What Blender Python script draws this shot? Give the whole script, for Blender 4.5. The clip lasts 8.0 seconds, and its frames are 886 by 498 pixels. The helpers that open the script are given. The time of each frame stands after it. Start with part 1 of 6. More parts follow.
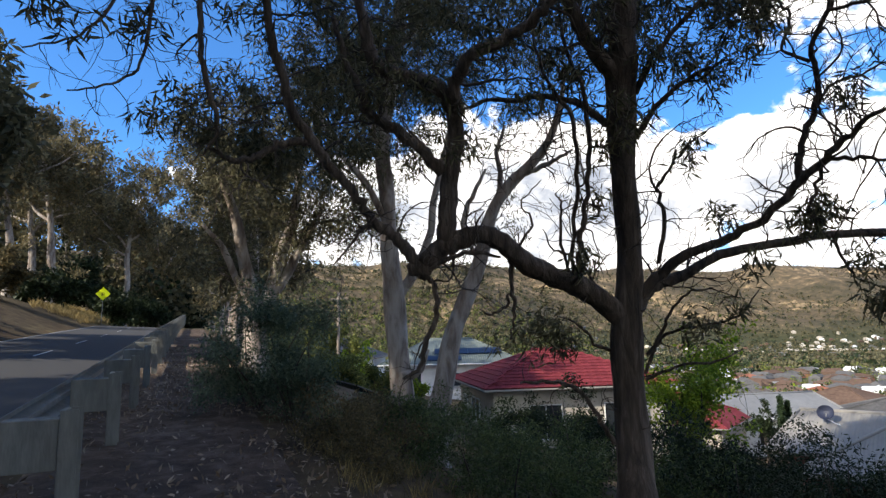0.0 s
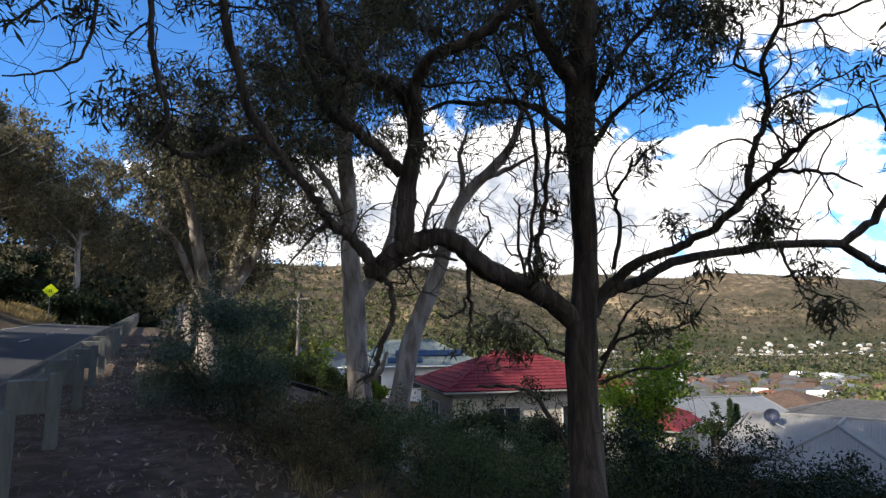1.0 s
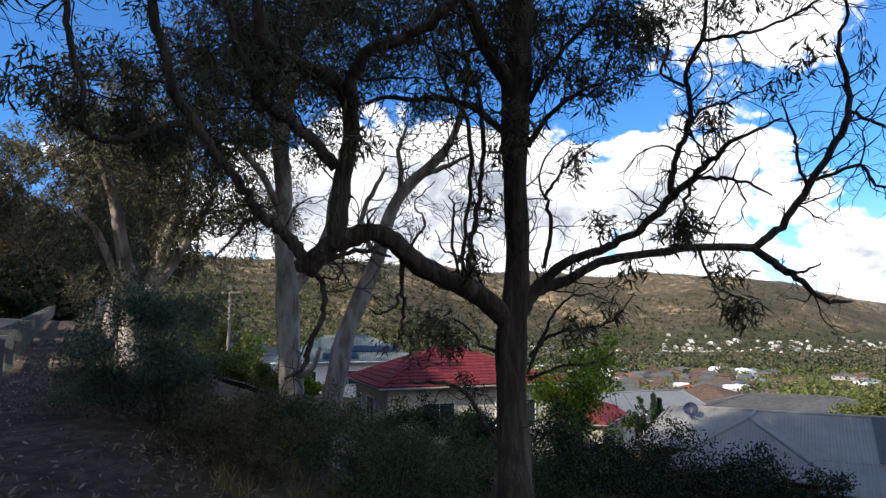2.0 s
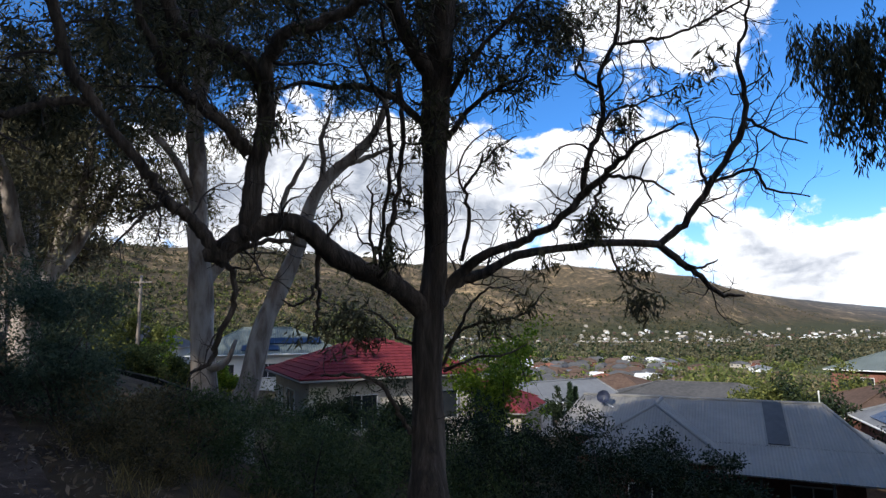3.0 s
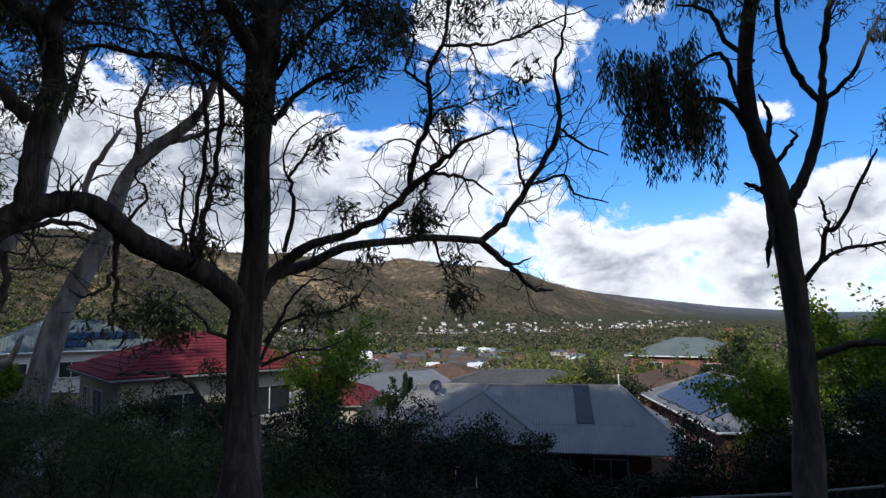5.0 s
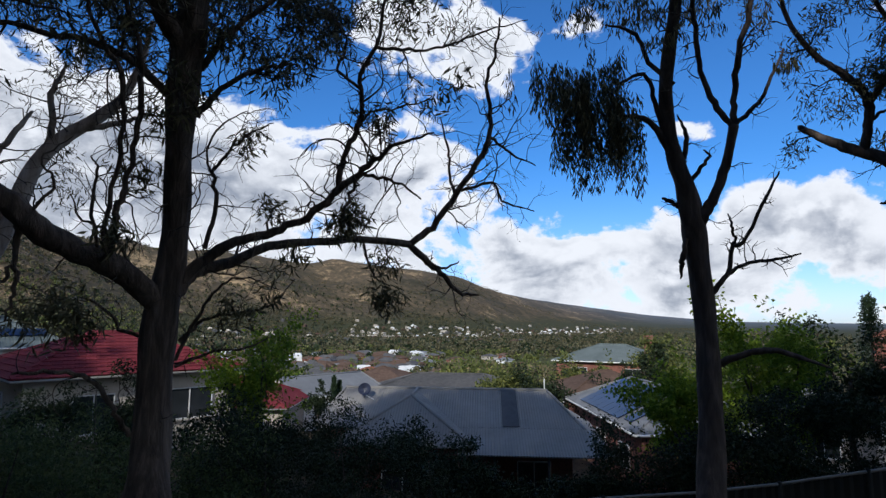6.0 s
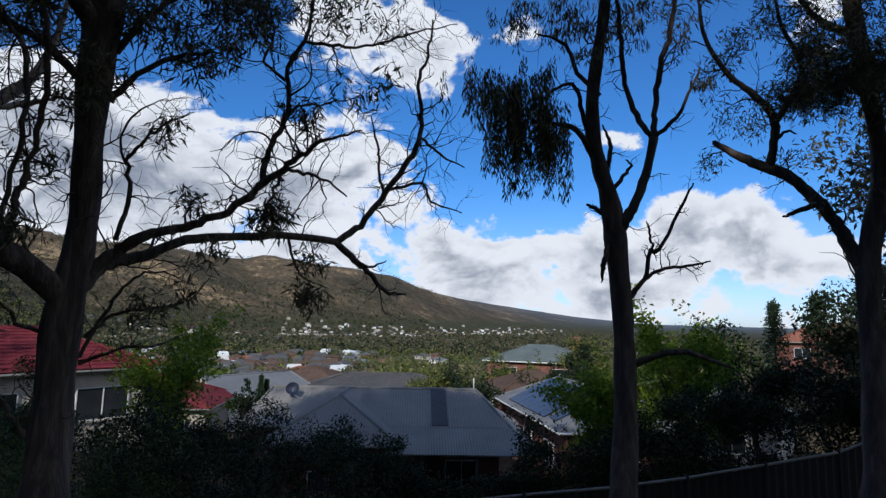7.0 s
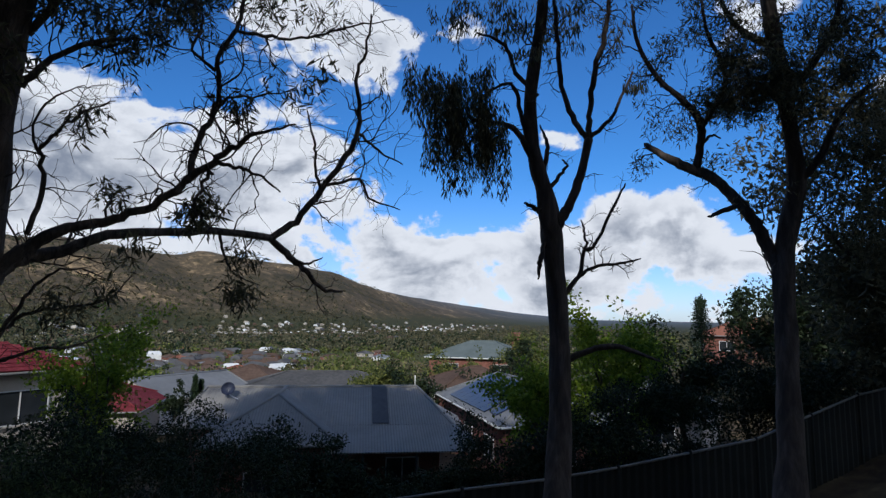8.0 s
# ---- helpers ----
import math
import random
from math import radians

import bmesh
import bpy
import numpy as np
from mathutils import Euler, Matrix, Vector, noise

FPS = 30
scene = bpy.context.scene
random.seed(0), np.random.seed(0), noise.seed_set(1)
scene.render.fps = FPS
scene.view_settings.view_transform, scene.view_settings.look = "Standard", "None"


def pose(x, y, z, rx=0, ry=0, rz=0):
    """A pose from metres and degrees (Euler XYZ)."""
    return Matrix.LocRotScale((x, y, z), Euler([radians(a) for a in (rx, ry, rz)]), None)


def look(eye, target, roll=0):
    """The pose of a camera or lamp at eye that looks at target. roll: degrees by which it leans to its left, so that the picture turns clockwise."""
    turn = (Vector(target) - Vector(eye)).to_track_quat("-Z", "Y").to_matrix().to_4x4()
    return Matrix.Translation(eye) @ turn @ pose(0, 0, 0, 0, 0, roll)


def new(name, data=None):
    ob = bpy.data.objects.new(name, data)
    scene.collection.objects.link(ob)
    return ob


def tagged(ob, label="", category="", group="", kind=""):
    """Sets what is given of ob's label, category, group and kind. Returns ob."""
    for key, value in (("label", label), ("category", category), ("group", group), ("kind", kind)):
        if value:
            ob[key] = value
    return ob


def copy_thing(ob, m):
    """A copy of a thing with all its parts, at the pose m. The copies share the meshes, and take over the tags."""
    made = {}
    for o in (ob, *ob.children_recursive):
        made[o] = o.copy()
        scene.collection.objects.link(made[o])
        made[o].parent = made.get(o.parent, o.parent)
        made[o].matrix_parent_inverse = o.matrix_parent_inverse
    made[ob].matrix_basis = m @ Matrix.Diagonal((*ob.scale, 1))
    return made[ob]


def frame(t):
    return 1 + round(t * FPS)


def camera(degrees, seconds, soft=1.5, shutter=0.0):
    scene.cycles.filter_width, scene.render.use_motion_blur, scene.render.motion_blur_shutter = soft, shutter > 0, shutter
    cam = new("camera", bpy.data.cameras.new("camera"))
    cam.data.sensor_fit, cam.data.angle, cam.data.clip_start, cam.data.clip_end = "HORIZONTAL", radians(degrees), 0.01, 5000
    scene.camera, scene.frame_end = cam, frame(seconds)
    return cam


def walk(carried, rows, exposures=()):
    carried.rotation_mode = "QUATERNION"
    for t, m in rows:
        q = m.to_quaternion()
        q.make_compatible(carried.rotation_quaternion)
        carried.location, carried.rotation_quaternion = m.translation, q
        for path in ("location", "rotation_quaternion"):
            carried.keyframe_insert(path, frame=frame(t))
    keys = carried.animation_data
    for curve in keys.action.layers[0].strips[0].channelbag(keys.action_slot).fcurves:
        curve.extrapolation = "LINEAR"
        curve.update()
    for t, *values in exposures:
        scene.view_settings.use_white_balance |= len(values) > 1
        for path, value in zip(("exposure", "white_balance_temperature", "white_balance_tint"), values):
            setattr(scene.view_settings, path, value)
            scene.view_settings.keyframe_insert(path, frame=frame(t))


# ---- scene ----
cam = camera(74.92, 8.0, soft=1.4)
ROWS = [
    (0, -0.237, -0.157, 1.581, -24.16, 8.88, -1.21),
    (0.5, -0.223, -0.129, 1.594, -22.91, 8.96, -0.63),
    (1, -0.203, -0.098, 1.591, -20.52, 9.02, -0.64),
    (1.5, -0.183, -0.093, 1.593, -17.62, 8.92, -0.42),
    (3, -0.086, -0.052, 1.600, -7.10, 7.68, -0.43),
    (3.5, -0.037, -0.036, 1.597, -3.02, 7.25, -0.39),
    (4, 0.000, 0.000, 1.600, 1.11, 7.02, -0.62),
    (4.5, 0.039, -0.005, 1.603, 4.92, 6.84, -0.88),
    (6, 0.146, -0.078, 1.597, 14.94, 7.10, 0.48),
    (6.5, 0.187, -0.097, 1.602, 17.93, 7.21, 0.81),
    (7, 0.234, -0.136, 1.594, 21.31, 7.16, 1.23),
    (7.5, 0.274, -0.145, 1.599, 24.47, 7.05, 0.89),
    (8, 0.295, -0.156, 1.600, 26.98, 6.94, 0.82)]
# heading clockwise from +y, tilt and roll in degrees
walk(cam, [(t, pose(x, y, z, 90 + tilt, 0, -head) @ pose(0, 0, 0, 0, 0, roll)) for t, x, y, z, head, tilt, roll in ROWS],
     exposures=((0, 1.14, 7200, 10), (1.5, 0.96, 6950, 10), (3.5, 0.5, 6550, 10), (6, 0.08, 6300, 10), (8, -0.12, 6200, 10)))

# ---- light: sun behind gums added on the bank across the road, broken cumulus ----
SUN_HEAD, SUN_EL = 214.0, 32.0
sun = new("sun", bpy.data.lights.new("sun", "SUN"))
sun.data.energy, sun.data.angle, sun.data.color = 3.8, radians(0.6), (1.0, 0.96, 0.89)
sun.matrix_world = look((math.sin(radians(SUN_HEAD)) * 50, math.cos(radians(SUN_HEAD)) * 50, 50 * math.tan(radians(SUN_EL))), (0, 0, 0))


class Graph:
    """Short hand for node trees."""

    def __init__(self, tree):
        self.tree = tree
        tree.nodes.clear()

    def node(self, kind, values=()):
        n = self.tree.nodes.new(kind)
        for k, v in dict(values).items():
            if isinstance(v, bpy.types.NodeSocket):
                self.tree.links.new(v, n.inputs[k])
            else:
                n.inputs[k].default_value = v
        return n

    def math(self, op, a, b=0.0, clamp=False):
        n = self.node("ShaderNodeMath", {0: a, 1: b})
        n.operation, n.use_clamp = op, clamp
        return n.outputs[0]

    def noise(self, vec, scale, detail=4.0, rough=0.55, distort=0.0):
        v = {"Scale": scale, "Detail": detail, "Roughness": rough, "Distortion": distort}
        if vec:
            v["Vector"] = vec
        return self.node("ShaderNodeTexNoise", v).outputs["Fac"]

    def ramp(self, fac, stops):
        n = self.node("ShaderNodeValToRGB", {"Fac": fac})
        el = n.color_ramp.elements
        while len(el) < len(stops):
            el.new(0.5)
        for e, (p, c) in zip(el, stops):
            e.position, e.color = p, (*c, 1) if len(c) == 3 else c
        return n.outputs["Color"]

    def smooth(self, x, lo, hi, a=0.0, b=1.0):
        n = self.node("ShaderNodeMapRange", {"Value": x, "From Min": lo, "From Max": hi, "To Min": a, "To Max": b})
        n.interpolation_type = "SMOOTHSTEP"
        return n.outputs[0]

    def mix(self, fac, a, b, mode="MIX"):
        n = self.node("ShaderNodeMix")
        n.data_type, n.blend_type = "RGBA", mode
        for i, v in ((0, fac), (6, a), (7, b)):
            if isinstance(v, bpy.types.NodeSocket):
                self.tree.links.new(v, n.inputs[i])
            else:
                n.inputs[i].default_value = v if i == 0 else ((*v, 1) if len(v) == 3 else v)
        return n.outputs[2]


world = bpy.data.worlds.new("sky")
scene.world = world
world.use_nodes = True
g = Graph(world.node_tree)
gen = g.node("ShaderNodeTexCoord").outputs["Generated"]
sep = g.node("ShaderNodeSeparateXYZ", {0: gen})
az = g.math("MULTIPLY", g.math("ARCTAN2", sep.outputs[0], sep.outputs[1]), 57.2958)
el = g.math("MULTIPLY", g.math("ARCSINE", sep.outputs[2]), 57.2958)
flatter = g.node("ShaderNodeMapping", {"Vector": gen, "Scale": (1.0, 1.0, 1.7)}).outputs[0]
puff = g.noise(flatter, 6.0, 9.0, 0.57, 0.25)
fine = g.noise(gen, 22.0, 8.0, 0.6, 0.2)
field = -9.0
# cumulus bank, streaky low band, and scattered puffs: heading, elevation, half widths, weight
# the last five lie out of view, added to make the ambient light neutral
for a, e, ra, re, wt in ((-16, 11, 30, 11, 1.0), (8, 12.5, 13, 8.5, 0.9), (30, 5, 34, 6.2, 0.75), (46, 9, 11, 4.6, 0.6), (14, 26.5, 12, 7.5, 0.6),
                         (29, 27.5, 4, 3, 0.25), (38.5, 17.5, 3.6, 2.6, 0.05), (56, 26, 7, 5, 0.25), (110, 16, 40, 12, 0.7), (-115, 24, 45, 14, 0.8), (165, 30, 60, 18, 0.9), (-170, 66, 90, 14, 0.7), (30, 62, 60, 12, 0.5)):
    dx = g.math("DIVIDE", g.math("SUBTRACT", az, a), ra)
    dy = g.math("DIVIDE", g.math("SUBTRACT", el, e), re)
    q = g.math("SUBTRACT", wt, g.math("ADD", g.math("MULTIPLY", dx, dx), g.math("MULTIPLY", dy, dy)))
    field = g.math("MAXIMUM", field, q)
field = g.math("ADD", field, g.math("MULTIPLY", g.math("SUBTRACT", puff, 0.5), 3.6))
field = g.math("ADD", field, g.math("MULTIPLY", g.math("SUBTRACT", fine, 0.5), 1.1))
cover = g.smooth(field, 0.0, 0.3)
low = g.noise(g.node("ShaderNodeMapping", {"Vector": flatter, "Location": (0.0, 0.0, 0.06)}).outputs[0], 6.0, 5.0, 0.5, 0.25)
deep = g.math("MULTIPLY", g.smooth(field, 0.2, 1.2), g.smooth(g.math("SUBTRACT", low, puff), -0.145, 0.04))
shade = g.mix(deep, (0.84, 0.865, 0.915), (0.26, 0.30, 0.38))
sky = g.node("ShaderNodeTexSky")
sky.sky_type, sky.sun_disc, sky.sun_elevation, sky.sun_rotation = "NISHITA", False, radians(SUN_EL), radians(SUN_HEAD)
sky.air_density, sky.dust_density, sky.ozone_density = 1.0, 0.3, 2.0
tint = g.mix(g.smooth(el, 0.0, 16.0), (0.078, 0.097, 0.15), (0.035, 0.082, 0.136))
blue = g.mix(1.0, sky.outputs[0], tint, "MULTIPLY")
final = g.mix(cover, blue, shade)
bg = g.node("ShaderNodeBackground", {"Color": final, "Strength": 1.0})
g.node("ShaderNodeOutputWorld", {"Surface": bg.outputs[0]})


# ---- materials ----
def material(name):
    m = bpy.data.materials.new(name)
    m.use_nodes = True
    return m, Graph(m.node_tree)


def surface(name, stops, scale=4.0, detail=6.0, rough=0.8, stretch=(1, 1, 1), bump=0.3, bump_scale=None, metal=0.0, rand=0.0, spec=0.3, dist=0.02):
    """A solid: two scales of noise between the colours in stops, with fine relief."""
    m, g = material(name)
    tc = g.node("ShaderNodeTexCoord").outputs["Object"]
    vec = g.node("ShaderNodeMapping", {"Vector": tc, "Scale": stretch}).outputs[0]
    n1 = g.noise(vec, scale, detail, 0.62, 0.4)
    n2 = g.noise(vec, scale * 0.17, 3.0)
    f = g.math("ADD", g.math("MULTIPLY", n1, 0.65), g.math("MULTIPLY", n2, 0.35))
    c = g.ramp(f, [(0.32 + 0.36 * i / max(1, len(stops) - 1), s) for i, s in enumerate(stops)])
    if rand:
        r = g.node("ShaderNodeObjectInfo").outputs["Random"]
        c = g.node("ShaderNodeHueSaturation", {"Value": g.math("ADD", 1 - rand / 2, g.math("MULTIPLY", r, rand)), "Color": c}).outputs[0]
    h = g.noise(vec, bump_scale or scale * 3, 6.0, 0.65)
    b = g.node("ShaderNodeBump", {"Height": h, "Strength": bump, "Distance": dist})
    p = g.node("ShaderNodeBsdfPrincipled", {"Base Color": c, "Roughness": rough, "Metallic": metal, "Normal": b.outputs[0], "Specular IOR Level": spec})
    g.node("ShaderNodeOutputMaterial", {"Surface": p.outputs[0]})
    return m


def leafy(name, dark, mid, light, through_=0.35):
    """Leaves: a colour for each leaf, some light passing through, a little gloss."""
    m, g = material(name)
    r = g.node("ShaderNodeNewGeometry").outputs["Random Per Island"]
    tc = g.node("ShaderNodeTexCoord").outputs["Object"]
    patch = g.noise(tc, 0.9, 2.0)
    f = g.math("ADD", g.math("MULTIPLY", r, 0.6), g.math("MULTIPLY", patch, 0.5))
    c = g.ramp(f, [(0.2, dark), (0.55, mid), (0.9, light)])
    p = g.node("ShaderNodeBsdfPrincipled", {"Base Color": c, "Roughness": 0.58, "Specular IOR Level": 0.16})
    tr = g.node("ShaderNodeBsdfTranslucent", {"Color": c})
    mx = g.node("ShaderNodeMixShader", {0: through_, 1: p.outputs[0], 2: tr.outputs[0]})
    g.node("ShaderNodeOutputMaterial", {"Surface": mx.outputs[0]})
    return m


def ribbed(name, stops, pitch, rough=0.5, metal=0.0, depth=0.03):
    """Sheet roofing: ribs down the slope (the mesh's u runs along the eave)."""
    m, g = material(name)
    uv = g.node("ShaderNodeUVMap").outputs[0]
    tc = g.node("ShaderNodeTexCoord").outputs["Object"]
    u = g.node("ShaderNodeSeparateXYZ", {0: uv}).outputs[0]
    wave = g.math("SINE", g.math("MULTIPLY", u, 6.2832 / pitch))
    n = g.noise(tc, 0.7, 6.0, 0.6)
    f = g.math("ADD", n, g.math("MULTIPLY", g.noise(g.node("ShaderNodeMapping", {"Vector": tc, "Scale": (1, 1, 6)}).outputs[0], 5.0), 0.25))
    c = g.ramp(f, [(0.4 + 0.4 * i / max(1, len(stops) - 1), s) for i, s in enumerate(stops)])
    b = g.node("ShaderNodeBump", {"Height": wave, "Strength": 0.35, "Distance": depth})
    p = g.node("ShaderNodeBsdfPrincipled", {"Base Color": c, "Roughness": rough, "Metallic": metal, "Normal": b.outputs[0], "Specular IOR Level": 0.12})
    g.node("ShaderNodeOutputMaterial", {"Surface": p.outputs[0]})
    return m


M_DARK_BARK = surface("dark_bark", [(0.022, 0.016, 0.012), (0.085, 0.064, 0.049), (0.21, 0.165, 0.132)], 3.0, 8, 0.85, (6, 6, 0.8), 1.0, 8, dist=0.03)
M_PALE_BARK = surface("pale_bark", [(0.055, 0.036, 0.026), (0.20, 0.155, 0.125), (0.38, 0.33, 0.285), (0.46, 0.41, 0.36)], 1.6, 8, 0.75, (3, 3, 0.8), 0.6, 9, dist=0.02)
M_GREY_BARK = surface("grey_bark", [(0.02, 0.0145, 0.0115), (0.06, 0.046, 0.038), (0.14, 0.112, 0.096)], 2.0, 8, 0.8, (4, 4, 0.8), 0.8, 9, dist=0.025)
M_TWIG = surface("twig_bark", [(0.04, 0.03, 0.025), (0.10, 0.08, 0.065)], 6.0, 3, 0.85)
M_GUM = leafy("gum_leaves", (0.042, 0.042, 0.024), (0.098, 0.092, 0.05), (0.185, 0.165, 0.088), 0.28)
M_GUM_BROWN = leafy("dry_gum_leaves", (0.045, 0.040, 0.022), (0.105, 0.088, 0.042), (0.20, 0.145, 0.068), 0.3)
M_LIME = leafy("lime_leaves", (0.07, 0.11, 0.012), (0.155, 0.235, 0.02), (0.28, 0.36, 0.038), 0.5)
# darker than real foliage: shade on the shrubs is put into this leaf colour
M_SHADED_SHRUB = leafy("shaded_shrub_leaves", (0.011, 0.018, 0.008), (0.019, 0.030, 0.012), (0.032, 0.047, 0.019), 0.08)
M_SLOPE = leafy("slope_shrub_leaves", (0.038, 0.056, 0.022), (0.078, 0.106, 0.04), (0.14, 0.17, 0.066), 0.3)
M_BLUE_SHRUB = leafy("blue_green_leaves", (0.045, 0.07, 0.045), (0.095, 0.132, 0.082), (0.17, 0.21, 0.135), 0.3)
M_VALLEY = leafy("valley_leaves", (0.05, 0.068, 0.02), (0.12, 0.14, 0.04), (0.25, 0.26, 0.075), 0.4)
M_CONIFER = leafy("conifer_leaves", (0.012, 0.028, 0.014), (0.028, 0.05, 0.024), (0.05, 0.075, 0.03), 0.15)
M_FOREST = leafy("forest_leaves", (0.075, 0.07, 0.042), (0.155, 0.135, 0.075), (0.28, 0.215, 0.11), 0.3)
M_TOWN_LEAF = leafy("town_tree_leaves", (0.045, 0.062, 0.02), (0.12, 0.14, 0.042), (0.27, 0.275, 0.08), 0.4)
M_GRASS = leafy("dry_grass", (0.13, 0.095, 0.042), (0.24, 0.175, 0.075), (0.38, 0.29, 0.12), 0.3)
M_LITTER = leafy("leaf_litter", (0.08, 0.055, 0.038), (0.20, 0.145, 0.10), (0.40, 0.33, 0.26), 0.05)
M_ROAD = surface("asphalt", [(0.026, 0.026, 0.028), (0.042, 0.042, 0.044), (0.06, 0.06, 0.06)], 60, 4, 0.8, (1, 1, 1), 0.4, 180, dist=0.006)
M_PAINT = surface("road_paint", [(0.30, 0.30, 0.29), (0.62, 0.62, 0.60)], 12, 6, 0.7)
M_PATH = surface("bare_earth", [(0.028, 0.018, 0.013), (0.065, 0.044, 0.032), (0.17, 0.128, 0.098)], 4.0, 10, 0.95, (1, 1, 1), 0.9, 14, dist=0.05)
M_BEAM = surface("galvanised_steel", [(0.16, 0.163, 0.16), (0.27, 0.275, 0.27)], 7, 6, 0.55, metal=0.5)
M_POST = surface("weathered_post", [(0.11, 0.113, 0.105), (0.22, 0.225, 0.205)], 6, 7, 0.75, (3, 3, 0.7), 0.5, metal=0.0)
M_SIGN = surface("sign_yellow", [(0.80, 0.90, 0.01), (0.86, 0.95, 0.02)], 3, 2, 0.4)
M_BLACK = surface("black_paint", [(0.012, 0.012, 0.012), (0.03, 0.03, 0.03)], 5, 3, 0.6)
M_ROOF_GREY = ribbed("grey_sheet_roof", [(0.20, 0.19, 0.175), (0.26, 0.25, 0.23)], 0.12, 0.7)
M_ROOF_GREEN = ribbed("grey_green_sheet_roof", [(0.095, 0.115, 0.11), (0.14, 0.165, 0.157)], 0.2, 0.7)
M_ROOF_PALE = ribbed("pale_sheet_roof", [(0.125, 0.13, 0.135), (0.20, 0.205, 0.21)], 0.2, 0.7)
M_TILE_RED = surface("red_tile", [(0.11, 0.018, 0.022), (0.165, 0.03, 0.036), (0.23, 0.055, 0.06)], 5, 6, 0.85, rand=0.3, spec=0.05)
M_TILE_BROWN = surface("brown_tile", [(0.07, 0.046, 0.035), (0.15, 0.10, 0.076)], 3, 6, 0.9, rand=0.4, spec=0.04)
M_TILE_GREY = surface("grey_tile", [(0.06, 0.06, 0.062), (0.13, 0.127, 0.125)], 3, 6, 0.9, rand=0.6, spec=0.04)
M_TILE_ORANGE = surface("terracotta_tile", [(0.17, 0.07, 0.045), (0.29, 0.125, 0.085)], 3, 6, 0.9, rand=0.4, spec=0.04)
M_RENDER = surface("cream_render", [(0.36, 0.32, 0.265), (0.52, 0.47, 0.40)], 2, 6, 0.9, rand=0.4, spec=0.05)
M_WHITE = surface("white_paint", [(0.56, 0.56, 0.54), (0.74, 0.74, 0.72)], 2, 5, 0.8, rand=0.15, spec=0.08)
M_BRICK = surface("red_brick", [(0.10, 0.042, 0.032), (0.20, 0.082, 0.06), (0.26, 0.125, 0.095)], 9, 6, 0.85, rand=0.2)
M_GLASS = surface("window_glass", [(0.015, 0.018, 0.02), (0.04, 0.045, 0.05)], 0.6, 2, 0.08, spec=0.6, bump=0.0)
M_SOLAR = surface("solar_cells", [(0.008, 0.014, 0.034), (0.014, 0.026, 0.058)], 1.2, 2, 0.3, spec=0.25, bump=0.0)
M_FENCE = surface("green_fence_sheet", [(0.008, 0.0095, 0.0075), (0.017, 0.019, 0.015)], 1.5, 5, 0.85)
M_FENCE_CAP = surface("fence_capping", [(0.12, 0.115, 0.10), (0.2, 0.19, 0.165)], 4, 5, 0.6)
M_WOOD_POLE = surface("timber_pole", [(0.15, 0.12, 0.10), (0.30, 0.26, 0.22)], 3, 6, 0.85, (5, 5, 0.6))


# ---- ground ----
HEAD = radians(-47.7)
ALONG, ACROSS = Vector((math.sin(HEAD), math.cos(HEAD))), Vector((math.cos(HEAD), -math.sin(HEAD)))
PROFILE_N = np.array([-400, -120, -40, -20, -12.5, -8.6, -7.5, -1.7, 0.9, 2.0, 4, 8, 11, 13, 20, 30, 60, 120, 300, 1000, 6000.0])
PROFILE_Z = np.array([40, 26, 9, 4.8, 2.1, 0.7, 0.26, 0.0, 0.0, -0.4, -1.3, -2.9, -3.8, -4.4, -6.0, -8.0, -11.4, -18.5, -28, -33, -34.0])
SKY_AZ = np.array([-180, -75, -50, -33, -22, -18, -12, -3, 2, 7, 13, 16.7, 19.1, 22.8, 28, 34, 41, 60, 180.0])
SKY_EL = np.array([7.0, 7.5, 7.4, 7.3, 7.2, 6.8, 6.1, 5.9, 5.4, 5.55, 4.95, 4.35, 3.2, 2.35, 1.55, 0.75, 0.15, 0.0, 0.0])
RIDGE = np.array([900, 1000, 1300, 1500, 1700, 1800, 2000, 2200, 2300, 2400, 2500, 2600, 2750, 3250, 3800, 4200, 4400, 4500, 4500.0])


def wobble(x, y, s, seed=0.0):
    """Smooth irregular field between -1 and 1."""
    a = np.sin(x / s + seed) * np.cos(y / s * 1.13 - seed * 2) + 0.55 * np.sin((x + 0.6 * y) / s * 2.1 + 1.7 + seed) + 0.35 * np.cos((y - 0.45 * x) / s * 4.3 + seed)
    return a / 1.9


